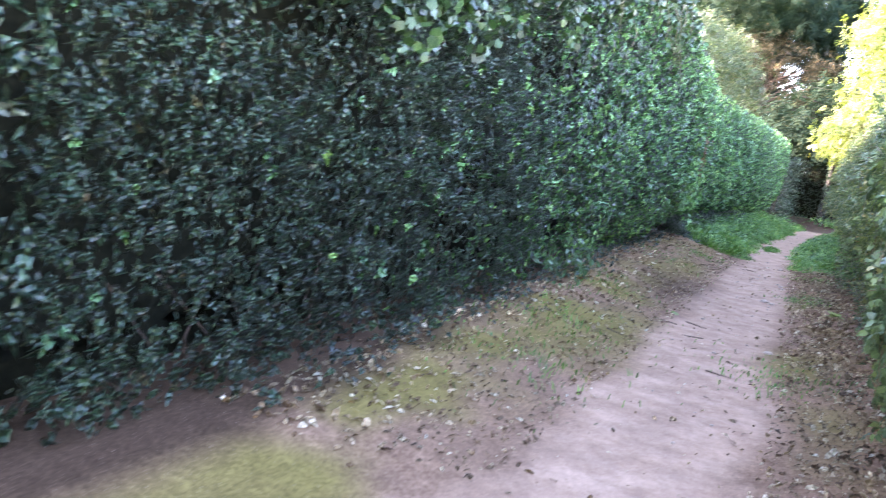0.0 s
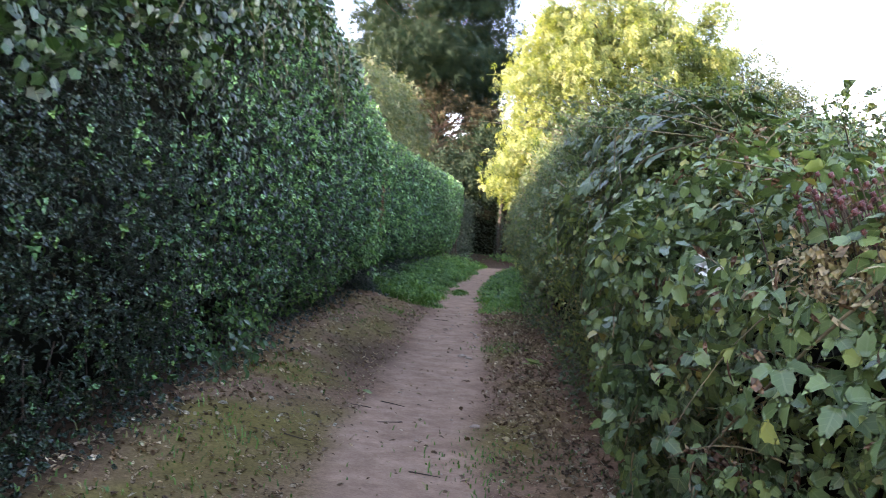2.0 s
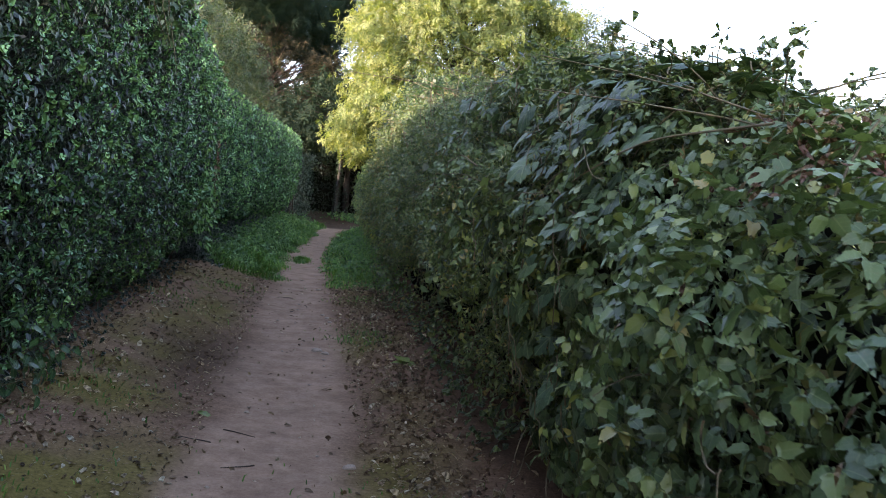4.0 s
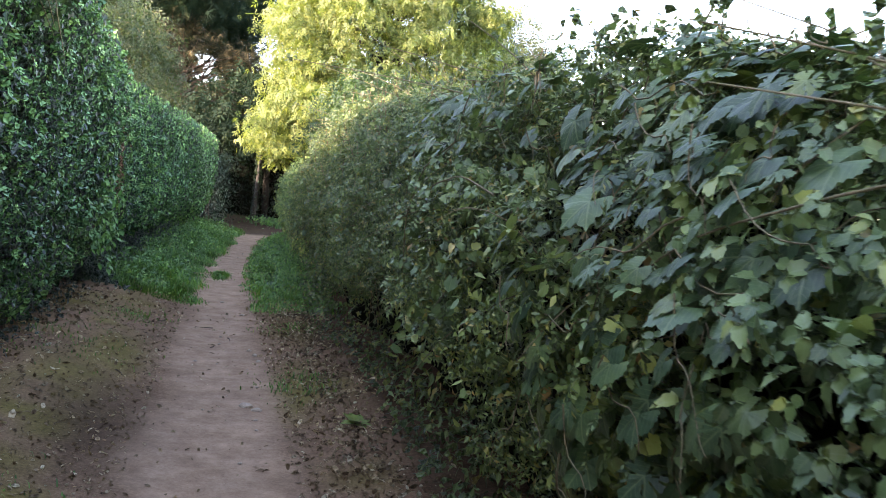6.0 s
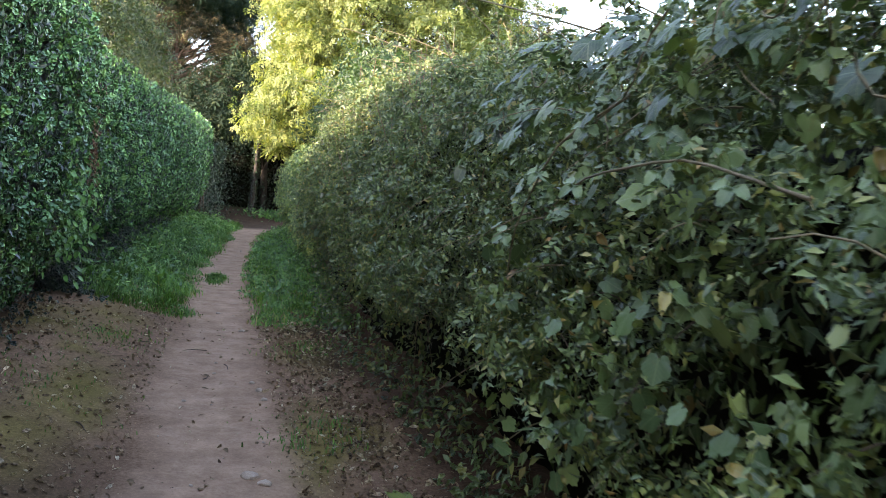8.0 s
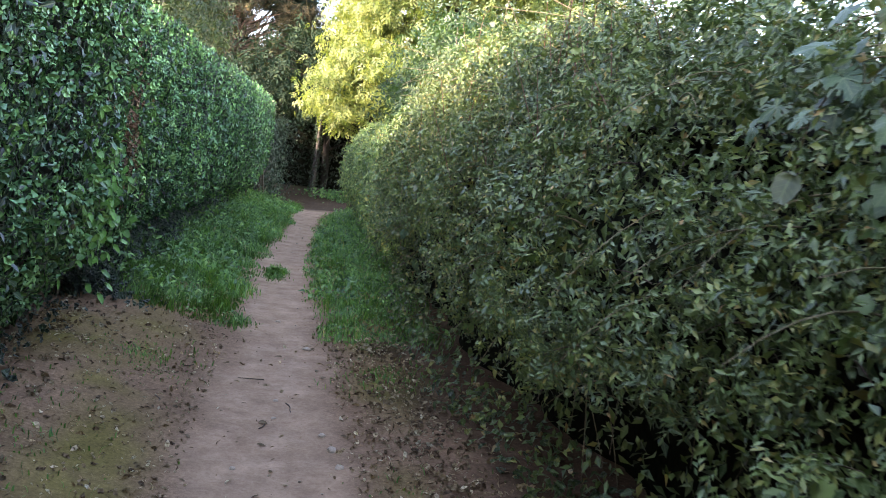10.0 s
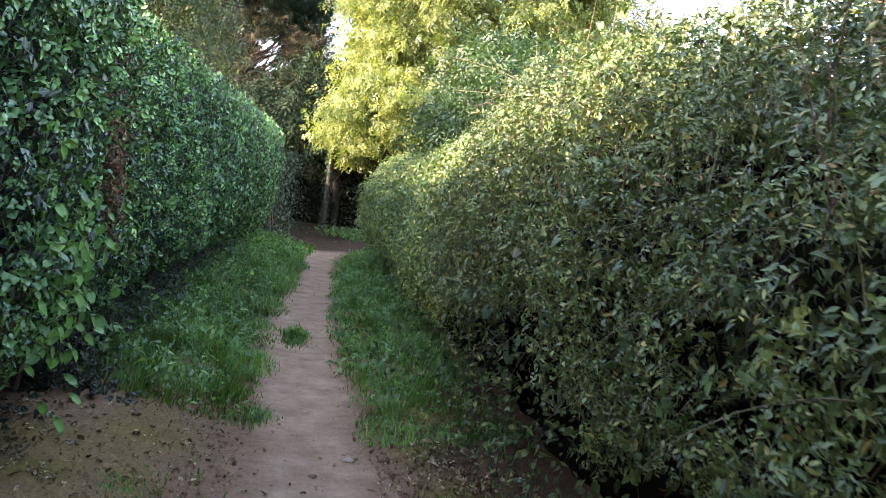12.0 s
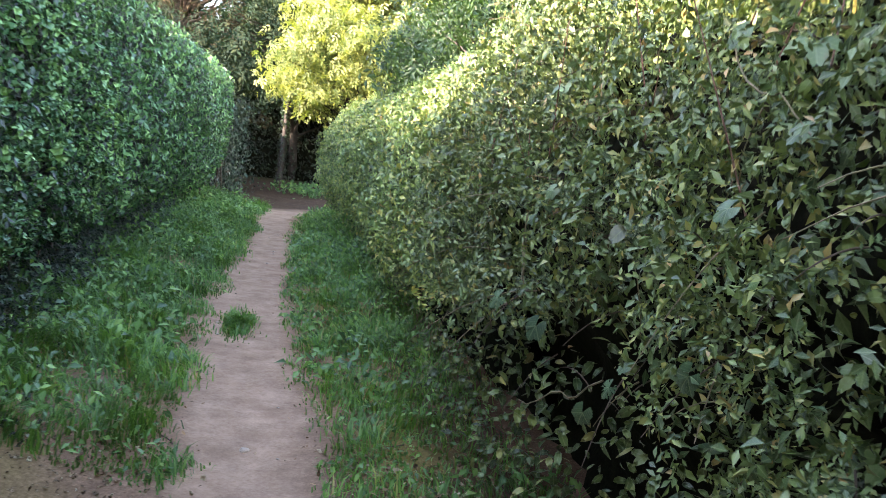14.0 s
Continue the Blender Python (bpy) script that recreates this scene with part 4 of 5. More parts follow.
# ---- the dim end of the path ----
def thicket(name, label, x0, x1, y, top, mat, n, seed):
    """A rough hedge running across, along x."""
    h = thing(name, label, "hedge", ((x0 + x1) / 2, y, 0))
    P = np.c_[rng.uniform(x0, x1, n), np.zeros(n), rng.uniform(0.0, 1, n) ** 0.9 * top]
    P[:, 1] = y + 0.25 * vnoise(P, 0.9, seed) + rng.uniform(-0.15, 0.15, n) + 0.5 * (P[:, 2] / top) ** 3
    part_at("foliage", leaves("foliage", P, np.tile([0, -1, 0.3], (n, 1)), rng.uniform(0.07, 0.13, n), POINTED, mat), h)
    # Near-black slab behind the leaves, painted as the shade within.
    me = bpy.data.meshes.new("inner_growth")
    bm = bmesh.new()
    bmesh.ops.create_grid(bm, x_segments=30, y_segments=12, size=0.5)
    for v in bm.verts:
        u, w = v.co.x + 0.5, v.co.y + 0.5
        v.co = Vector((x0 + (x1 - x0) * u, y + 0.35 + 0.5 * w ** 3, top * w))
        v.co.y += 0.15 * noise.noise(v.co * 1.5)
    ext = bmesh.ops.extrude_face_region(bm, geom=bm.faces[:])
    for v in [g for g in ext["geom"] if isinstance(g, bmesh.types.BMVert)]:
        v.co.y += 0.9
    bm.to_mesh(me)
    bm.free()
    me.materials.append(CORE_SHADE)
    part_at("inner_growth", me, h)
    return h


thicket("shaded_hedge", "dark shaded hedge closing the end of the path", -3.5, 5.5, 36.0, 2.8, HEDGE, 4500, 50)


def end_clutter():
    t = thing("ivy_clad_tree", "slim pale trunk wrapped in ivy", "tree", (0.25, 33, 0))
    pts = np.array([(0.22, 33, 0), (0.25, 33, 0.8), (0.28, 33.02, 1.6), (0.3, 33.1, 2.8)])
    part_at("trunk", tubes("trunk", [(pts, [0.09, 0.08, 0.07, 0.06])], BARK, 9), t)
    n = 420
    a, z = rng.uniform(0, 6.28, n), rng.uniform(0.05, 2.5, n)
    P = np.c_[0.25 + 0.12 * np.cos(a), 33 + 0.12 * np.sin(a), z]
    # Ivy takes the dark hedge leaf; the dimness of this trunk is painted.
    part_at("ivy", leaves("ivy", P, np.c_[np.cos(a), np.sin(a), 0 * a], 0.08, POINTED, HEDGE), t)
    # Darkest leaf colour stands in for the deep shade at this end.
    d = thing("shaded_hedge_end", "brown shaded end of the ivy hedge", "hedge", (-0.9, 29.3, 0))
    n = 5200
    P = np.c_[rng.normal(-0.95, 0.24, n), rng.uniform(27.6, 31.5, n), rng.uniform(0.02, 2.05, n)]
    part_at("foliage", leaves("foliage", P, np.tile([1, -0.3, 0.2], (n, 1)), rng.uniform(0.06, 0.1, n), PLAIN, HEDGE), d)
    lines = [([(-1.0 + rng.normal(0, 0.1), y, 0), (-0.95, y + rng.normal(0, 0.1), 1.0), (-0.95 + rng.normal(0, 0.1), y + rng.normal(0, 0.1), 1.9)], [0.02, 0.014, 0.005]) for y in np.arange(27.7, 31.4, 0.25)]
    part_at("stem", tubes("stem", lines, TWIG), d)
    g = thing("ground_ivy", "patch of low green plants at the dim end", "plant", (1.0, 30.5, 0))
    n = 420
    P = np.c_[rng.normal(0.9, 0.45, n), rng.normal(31, 0.5, n), rng.uniform(0.03, 0.3, n)]
    part_at("foliage", leaves("foliage", P, np.tile([0, -0.4, 0.9], (n, 1)), rng.uniform(0.07, 0.12, n), POINTED, HERB), g)


end_clutter()


# ---- grass banks ----
def grass(name, label, n, region, length, herbs, seed):
    x, y, margin = region(n)
    z = ground_height(x, y)
    h = rng.uniform(*length, n)
    spot = np.c_[x, y, 0 * x]
    a = 2.6 * np.pi * vnoise(spot, 2.6, 83) + rng.normal(0, 0.8, n)          # blades of one tuft lean together
    h *= (0.75 + 0.7 * vnoise(spot, 3.0, 81) + 0.35 * vnoise(spot, 9.0, 84)) * np.clip(0.35 + margin / 0.3, 0.35, 1.0)
    lean = rng.uniform(0.3, 1.3, n) * h
    w = rng.uniform(0.0025, 0.0055, n)
    px, py = -np.sin(a) * w, np.cos(a) * w
    V = np.empty((n, 5, 3))
    V[:, 0] = np.c_[x - px, y - py, z - 0.01]
    V[:, 1] = np.c_[x + px, y + py, z - 0.01]
    mx, my, mz = x + np.cos(a) * lean * 0.35, y + np.sin(a) * lean * 0.35, z + h * 0.65
    V[:, 2] = np.c_[mx - px * 0.8, my - py * 0.8, mz]
    V[:, 3] = np.c_[mx + px * 0.8, my + py * 0.8, mz]
    V[:, 4] = np.c_[x + np.cos(a) * lean, y + np.sin(a) * lean, z + h * 0.9]
    T = np.array([(0, 1, 3), (0, 3, 2), (2, 3, 4)])
    tris = (T[None] + (np.arange(n) * 5)[:, None, None]).reshape(-1, 3)
    uv = np.tile(np.array([(0, 0.3), (0, -0.3), (0.6, 0.3), (0.6, -0.3), (1, 0.2)]), (n, 1))
    ob = tagged(new(name, mesh_of(name, V.reshape(-1, 3), tris, GRASS, uv)), label, "grass", kind="stuff")
    if herbs:
        x, y, margin = region(herbs)
        spot = np.c_[x, y, 0 * x]
        k = (margin + 0.25 * vnoise(spot, 1.5, 85) > 0.12) | (rng.random(herbs) < 0.15)
        x, y, margin, spot = x[k], y[k], margin[k], spot[k]
        m = len(x)
        rise = (0.15 + 0.85 * rng.random(m)) * np.clip(0.06 + 0.25 * margin, 0.05, 0.2) * (1.1 + 0.8 * vnoise(spot, 2.0, 82) + 0.5 * vnoise(spot, 5.0, 86))
        P = np.c_[x, y, ground_height(x, y) + np.maximum(rise, 0.015)]
        size = rng.uniform(0.025, 0.07, m) * (1.1 + 0.6 * vnoise(spot, 1.7, 87))
        tagged(new("ground_herbs", leaves("ground_herbs", P, np.tile([0.15, -0.35, 0.8], (m, 1)), size, PLAIN, HERB, 0.35, 0.75)),
               "low broad-leaved weeds growing among the grass", "weeds", kind="stuff")
    return ob


def west_bank(n):
    x, y, d = np.zeros(0), np.zeros(0), np.zeros(0)
    while len(x) < n:
        b = rng.uniform(13.6, 27.2, n)
        a = rng.uniform(-1.75, 0.2, n)
        P = np.c_[a, b, 0 * a]
        inner = between(b, PATH_MID) - between(b, PATH_HALF) + 0.05 + 0.10 * vnoise(P, 2.0, 60) + 0.07 * vnoise(P, 6, 61)
        start = 14.2 + 0.35 * vnoise(P, 1.8, 62) - 0.25 * np.clip(-a - 0.6, 0, 1)
        near = np.minimum(inner - a, b - start) + 0.05 * rng.normal(0, 1, n)
        k = near > 0
        x, y, d = np.r_[x, a[k]], np.r_[y, b[k]], np.r_[d, near[k]]
    return x[:n], y[:n], d[:n]


def east_bank(n):
    x, y, d = np.zeros(0), np.zeros(0), np.zeros(0)
    while len(x) < n:
        b = rng.uniform(13.0, 26.5, n)
        a = rng.uniform(0.3, 1.6, n)
        P = np.c_[a, b, 0 * a]
        inner = between(b, PATH_MID) + between(b, PATH_HALF) + 0.08 * vnoise(P, 2.0, 64) + 0.06 * vnoise(P, 6, 65)
        start = 13.8 + 0.3 * vnoise(P, 1.8, 66)
        near = np.minimum(a - inner, b - start) + 0.05 * rng.normal(0, 1, n)
        k = (near > 0) & (rng.random(n) < np.clip((between(b, FACE_E) + 0.62 + 0.15 * vnoise(P, 2.5, 67) - a) / 0.4, 0, 1))
        x, y, d = np.r_[x, a[k]], np.r_[y, b[k]], np.r_[d, near[k]]
    return x[:n], y[:n], d[:n]


def tuft_spot(n):
    a, r = rng.uniform(0, 6.28, n), np.abs(rng.normal(0, 0.07, n))
    return 0.0 + r * np.cos(a), 17.0 + 3.6 * r * np.sin(a), 0.25 - r


def sparse_spots(n):
    cx = np.array([(-0.55, 12.75, 0.16), (-0.5, 6.3, 0.3), (-0.7, 8.0, 0.25), (-0.9, 11.2, 0.3), (0.95, 12.9, 0.2), (0.9, 10.6, 0.2), (0.95, 6.5, 0.2), (-0.35, 5.2, 0.3)])
    k = rng.integers(0, len(cx), n)
    return cx[k, 0] + rng.normal(0, 1, n) * cx[k, 2], cx[k, 1] + rng.normal(0, 1.4, n) * cx[k, 2], np.full(n, 0.3)


grass("grass_bank", "lush green grass on the bank below the ivy hedge", 52000, west_bank, (0.05, 0.19), 11000, 1)
grass("grass_verge", "green grass and weeds beside the worn path", 24000, east_bank, (0.04, 0.15), 6000, 2)
grass("grass_tuft", "small tuft of grass in the middle of the path", 2400, tuft_spot, (0.02, 0.085), 0, 3)
grass("sparse_grass", "thin short grass on the bare bank", 2600, sparse_spots, (0.015, 0.045), 0, 4)


# ---- litter, stones ----
def litter():
    n = 9000
    y = rng.uniform(3.5, 14.5, n)
    k = rng.random(n)
    mid, half = between(y, PATH_MID), between(y, PATH_HALF)
    x = np.where(k < 0.42, mid + half + np.abs(rng.normal(0.1, 0.3, n)), np.where(k < 0.96, mid - half - np.abs(rng.normal(0.15, 0.5, n)), mid + rng.uniform(-1, 1, n) * half))
    ok = (x > -1.5) & (x < 1.9)
    x, y = x[ok], y[ok]
    P = np.c_[x, y, ground_height(x, y) + 0.008]
    tagged(new("leaf_litter", leaves("leaf_litter", P, np.tile([0, 0, 1.0], (len(P), 1)), 0.012 + 0.035 * rng.random(len(P)) ** 2.5, CURLED, LITTER, 0.0, 0.45)),
           "scattered brown dead leaves and bits of twig", "leaf litter", kind="stuff")
    n = 5500
    y = rng.uniform(3.2, 14.2, n)
    x = between(y, FACE_E) + rng.normal(-0.02, 0.17, n)
    P = np.c_[x, y, ground_height(x, y) + np.abs(rng.normal(0, 0.02, n)) + 0.008]
    tagged(new("leaf_litter", leaves("leaf_litter", P, np.tile([0, 0, 1.0], (n, 1)), 0.015 + 0.045 * rng.random(n) ** 2, CURLED, LITTER, 0.0, 0.55)),
           "drift of dry brown leaves at the foot of the brambles", "leaf litter", kind="stuff")
    n = 1300
    y = rng.uniform(7.4, 12.0, n)
    P = np.c_[between(y, FACE_E) + rng.uniform(0.22, 0.6, n), y, rng.uniform(0.1, 0.8, n)]
    tagged(new("undergrowth", leaves("undergrowth", P, np.tile([-0.6, -0.3, 0.5], (n, 1)), rng.uniform(0.035, 0.07, n), PLAIN, MIXED, 0.5, 0.7)),
           "thin dim leaves in the hollow below the brambles", "weeds", kind="stuff")
    n = 800
    P = np.c_[rng.uniform(0.12, 0.6, n), rng.uniform(7.2, 12.4, n), np.zeros(n)]
    P[:, 0] += between(P[:, 1], FACE_E)
    P[:, 2] = ground_height(P[:, 0], P[:, 1]) + rng.uniform(0.01, 0.2, n)
    tagged(new("undergrowth", leaves("undergrowth", P, np.tile([-0.5, -0.2, 0.9], (n, 1)), rng.uniform(0.03, 0.07, n), POINTED, MIXED, 0.1, 0.5)),
           "low straggling leaves at the foot of the brambles", "weeds", kind="stuff")
    n = 1100
    y = rng.uniform(12.0, 15.6, n)
    x = between(y, FACE_E) + rng.uniform(0.1, 0.42, n)
    P = np.c_[x, y, ground_height(x, y) + 0.015 + 0.95 * rng.random(n) ** 1.3]
    tagged(new("undergrowth", leaves("undergrowth", P, np.tile([-0.5, -0.3, 0.8], (n, 1)), rng.uniform(0.03, 0.075, n), ROUNDED, MIXED, 0.4, 0.6)),
           "few dim leaves in the dark hollow below the hedge", "weeds", kind="stuff")


    n = 900
    y = rng.uniform(3.2, 13.5, n)
    x = between(y, FOOT_W) + rng.normal(0.05, 0.1, n)
    P = np.c_[x, y, ground_height(x, y) + np.abs(rng.normal(0, 0.07, n)) + 0.01]
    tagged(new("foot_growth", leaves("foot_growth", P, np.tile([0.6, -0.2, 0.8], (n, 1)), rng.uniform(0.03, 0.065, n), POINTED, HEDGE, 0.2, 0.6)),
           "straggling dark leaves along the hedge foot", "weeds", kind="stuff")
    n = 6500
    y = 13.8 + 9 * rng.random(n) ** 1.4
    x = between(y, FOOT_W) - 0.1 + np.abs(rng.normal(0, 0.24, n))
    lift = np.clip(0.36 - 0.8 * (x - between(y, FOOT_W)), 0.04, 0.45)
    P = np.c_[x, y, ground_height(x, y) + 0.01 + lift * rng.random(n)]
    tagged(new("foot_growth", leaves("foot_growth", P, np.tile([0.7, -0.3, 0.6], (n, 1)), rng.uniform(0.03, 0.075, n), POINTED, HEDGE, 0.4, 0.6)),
           "dark trailing ivy and weeds along the hedge foot", "weeds", kind="stuff")
    n = 2600
    y = rng.uniform(3.2, 13.8, n)
    x = between(y, FOOT_W) + np.abs(rng.normal(0.05, 0.28, n))
    P = np.c_[x, y, ground_height(x, y) + 0.012]
    tagged(new("leaf_litter", leaves("leaf_litter", P, np.tile([0, 0, 1.0], (n, 1)), 0.02 + 0.045 * rng.random(n) ** 2, CURLED, LITTER, 0.0, 0.55)),
           "dry brown twigs and leaves below the hedge", "leaf litter", kind="stuff")
    n = 900
    y = rng.uniform(13.5, 26, n)
    x = between(y, PATH_MID) + np.sign(rng.normal(0, 1, n)) * between(y, PATH_HALF) * rng.normal(0.92, 0.16, n)
    P = np.c_[x, y, ground_height(x, y) + 0.008]
    tagged(new("leaf_litter", leaves("leaf_litter", P, np.tile([0, 0, 1.0], (n, 1)), 0.01 + 0.03 * rng.random(n) ** 2, FLAT, CRUMB, 0.0, 0.3)),
           "dead leaves and crumbs along the path edge", "leaf litter", kind="stuff")


def rotted_bits():
    """Dark crumbs of leaf and bark, thick on the bank and thin on the worn track."""
    n = 2400
    y = rng.uniform(3.2, 15.5, n)
    mid, half = between(y, PATH_MID), between(y, PATH_HALF)
    k = rng.random(n)
    x = np.where(k < 0.62, mid - half - np.abs(rng.normal(0.1, 0.5, n)), np.where(k < 0.99, mid + half + np.abs(rng.normal(0.0, 0.28, n)), mid + rng.uniform(-1, 1, n) * half))
    spot = np.c_[x, y, 0 * x]
    ok = (x > -1.5) & (x < 1.9) & (vnoise(spot, 2.2, 91) + 0.6 * vnoise(spot, 6, 92) > -0.1)
    P = np.c_[x, y, ground_height(x, y) + 0.006][ok]
    tagged(new("leaf_litter", leaves("leaf_litter", P, np.tile([0, 0, 1.0], (len(P), 1)), 0.008 + 0.03 * rng.random(len(P)) ** 2, FLAT, CRUMB, 0.0, 0.35)),
           "dark rotted crumbs of leaf and bark on the bank", "leaf litter", kind="stuff")


litter()
rotted_bits()


def stone_mesh(seed):
    bm = bmesh.new()
    bmesh.ops.create_icosphere(bm, subdivisions=2, radius=0.5)
    for v in bm.verts:
        v.co *= 1 + 0.35 * noise.noise(v.co * 2.5 + Vector((seed * 3.1, 0, 0)))
        v.co.z *= 0.45
    me = bpy.data.meshes.new("stone")
    bm.to_mesh(me)
    bm.free()
    me.materials.append(STONE)
    return me


def stones():
    shapes = [stone_mesh(k) for k in range(4)]
    spots = [(0.79, 7.27, 0.07), (0.53, 9.95, 0.10), (0.60, 9.85, 0.07), (0.57, 11.53, 0.07), (0.60, 11.3, 0.05), (0.52, 11.75, 0.05), (0.41, 13.55, 0.06), (0.16, 14.5, 0.05)]
    for _ in range(60):
        y = rng.uniform(4.5, 24)
        spots.append((float(between(y, PATH_MID)) + rng.normal(0.1, 0.28), y, rng.uniform(0.012, 0.035)))
    for k, (x, y, s) in enumerate(spots):
        ob = tagged(new("stone", shapes[k % 4]), "small pale stone lying on the trodden path", "stone", "stones on the path")
        z = float(ground_height(np.array([x]), np.array([y]))[0])
        ob.matrix_world = pose(x, y, z + 0.004, 0, 0, rng.uniform(0, 360)) @ Matrix.Diagonal((s, s * rng.uniform(0.6, 1.0), s, 1))


stones()


def single_leaf(shape, mat, name="leaf"):
    V, T = shape[0], shape[1]
    U = shape[2] if len(shape) > 2 else V[:, :2]
    return mesh_of(name, V - [0.0, 0, 0], T, mat, U)


def leaf_pose(p, n, size, spin):
    z = Vector(n).normalized()
    d = Vector((math.sin(spin) * 0.8, math.cos(spin) * 0.8, -1.0))
    x = (d - d.dot(z) * z).normalized()
    y = z.cross(x)
    return Matrix.Translation(Vector(p)) @ Matrix((x, y, z)).transposed().to_4x4() @ Matrix.Diagonal((size, size, size, 1))


def palmate(seed, bites=0.0):
    """A broad leaf: five pointed lobes with saw-toothed edges, sunk along the main veins, some of it eaten."""
    r = np.random.default_rng(seed)
    axes = [(0.0, 1.0), (0.85, 0.84), (-0.85, 0.84), (1.75, 0.62), (-1.75, 0.62)]
    n, V, U, T = 38, [(0.0, 0.0, 0.0)], [(0.0, 0.0)], []
    for ring in (0.3, 0.66, 1.0):
        for j in range(n + 1):
            a = -2.75 + 5.5 * j / n
            rad, turn = max((L * (1 - 0.3 * min(abs(a - c) / 0.5, 1.2) ** 1.3), a - c) for c, L in axes)
            rad *= 1 + (0.06 if j % 2 else -0.03) * (ring == 1.0) + r.uniform(-0.03, 0.03) * (ring == 1.0)
            d = rad * ring
            V.append((d * math.cos(a), d * math.sin(a), 0.13 * d * min(abs(turn), 0.5) - 0.25 * d * d + r.uniform(-0.012, 0.012)))
            U.append((d * math.cos(turn), d * math.sin(turn)))
    m = n + 1
    for j in range(n):
        T.append((0, 1 + j, 2 + j))
        for k in range(2):
            p, q = 1 + k * m + j, 1 + (k + 1) * m + j
            if r.random() < bites * (0.5 + k):
                continue
            T += [(p, q, q + 1), (p, q + 1, p + 1)]
    return np.array(V, float), np.array(T), np.array(U)


def near_leaves():
    """The broad vine leaves that stand out singly on the brambles."""
    shapes = [single_leaf(palmate(k, (0.0, 0.12, 0.04, 0.22, 0.0)[k]), VINE) for k in range(5)]
    v = thing("vine", "trailing vine with broad lobed grey-green insect-eaten leaves", "climbing plant", (1.6, 7.4, 0))
    inv = Matrix.Translation(-Vector(v.location))
    lines = []
    for k, (y0, y1, s0, s1, n) in enumerate(((5.8, 6.75, 0.14, 0.74, 300), (7.0, 9.2, 0.5, 0.74, 130), (11.5, 14.2, 0.3, 0.6, 30), (3.3, 4.7, 0.1, 0.42, 120))):
        P, N = hedge_e.sample(n, y0, y1, s0, s1, (0.04, 0.12), -1)
        for j, (p, nn) in enumerate(zip(P, N)):
            ob = part("leaf", shapes[j % 5], v)
            ob.matrix_parent_inverse = inv
            ob.matrix_basis = leaf_pose(p, nn + rng.normal(0, 0.25, 3) + [0, -0.15, 0.45], rng.uniform(0.04, 0.085) * (1.1, 0.85, 0.6, 0.55)[k], rng.uniform(-1.2, 1.2))
            if j % 4 == 0:
                u = np.linspace(0, 1, 9)[:, None]
                curl = np.c_[0 * u, 0.02 * np.sin(u * rng.uniform(4, 11)), 0.02 * np.cos(u * rng.uniform(4, 11))]
                lines.append((p + nn * 0.02 + curl + u * np.array([rng.normal(0, 0.05), rng.normal(0, 0.16), rng.uniform(-0.3, 0.05)]), np.linspace(0.0028, 0.0014, 9)))
    part_at("tendril", tubes("tendril", lines, CANE, 4), v)


near_leaves()


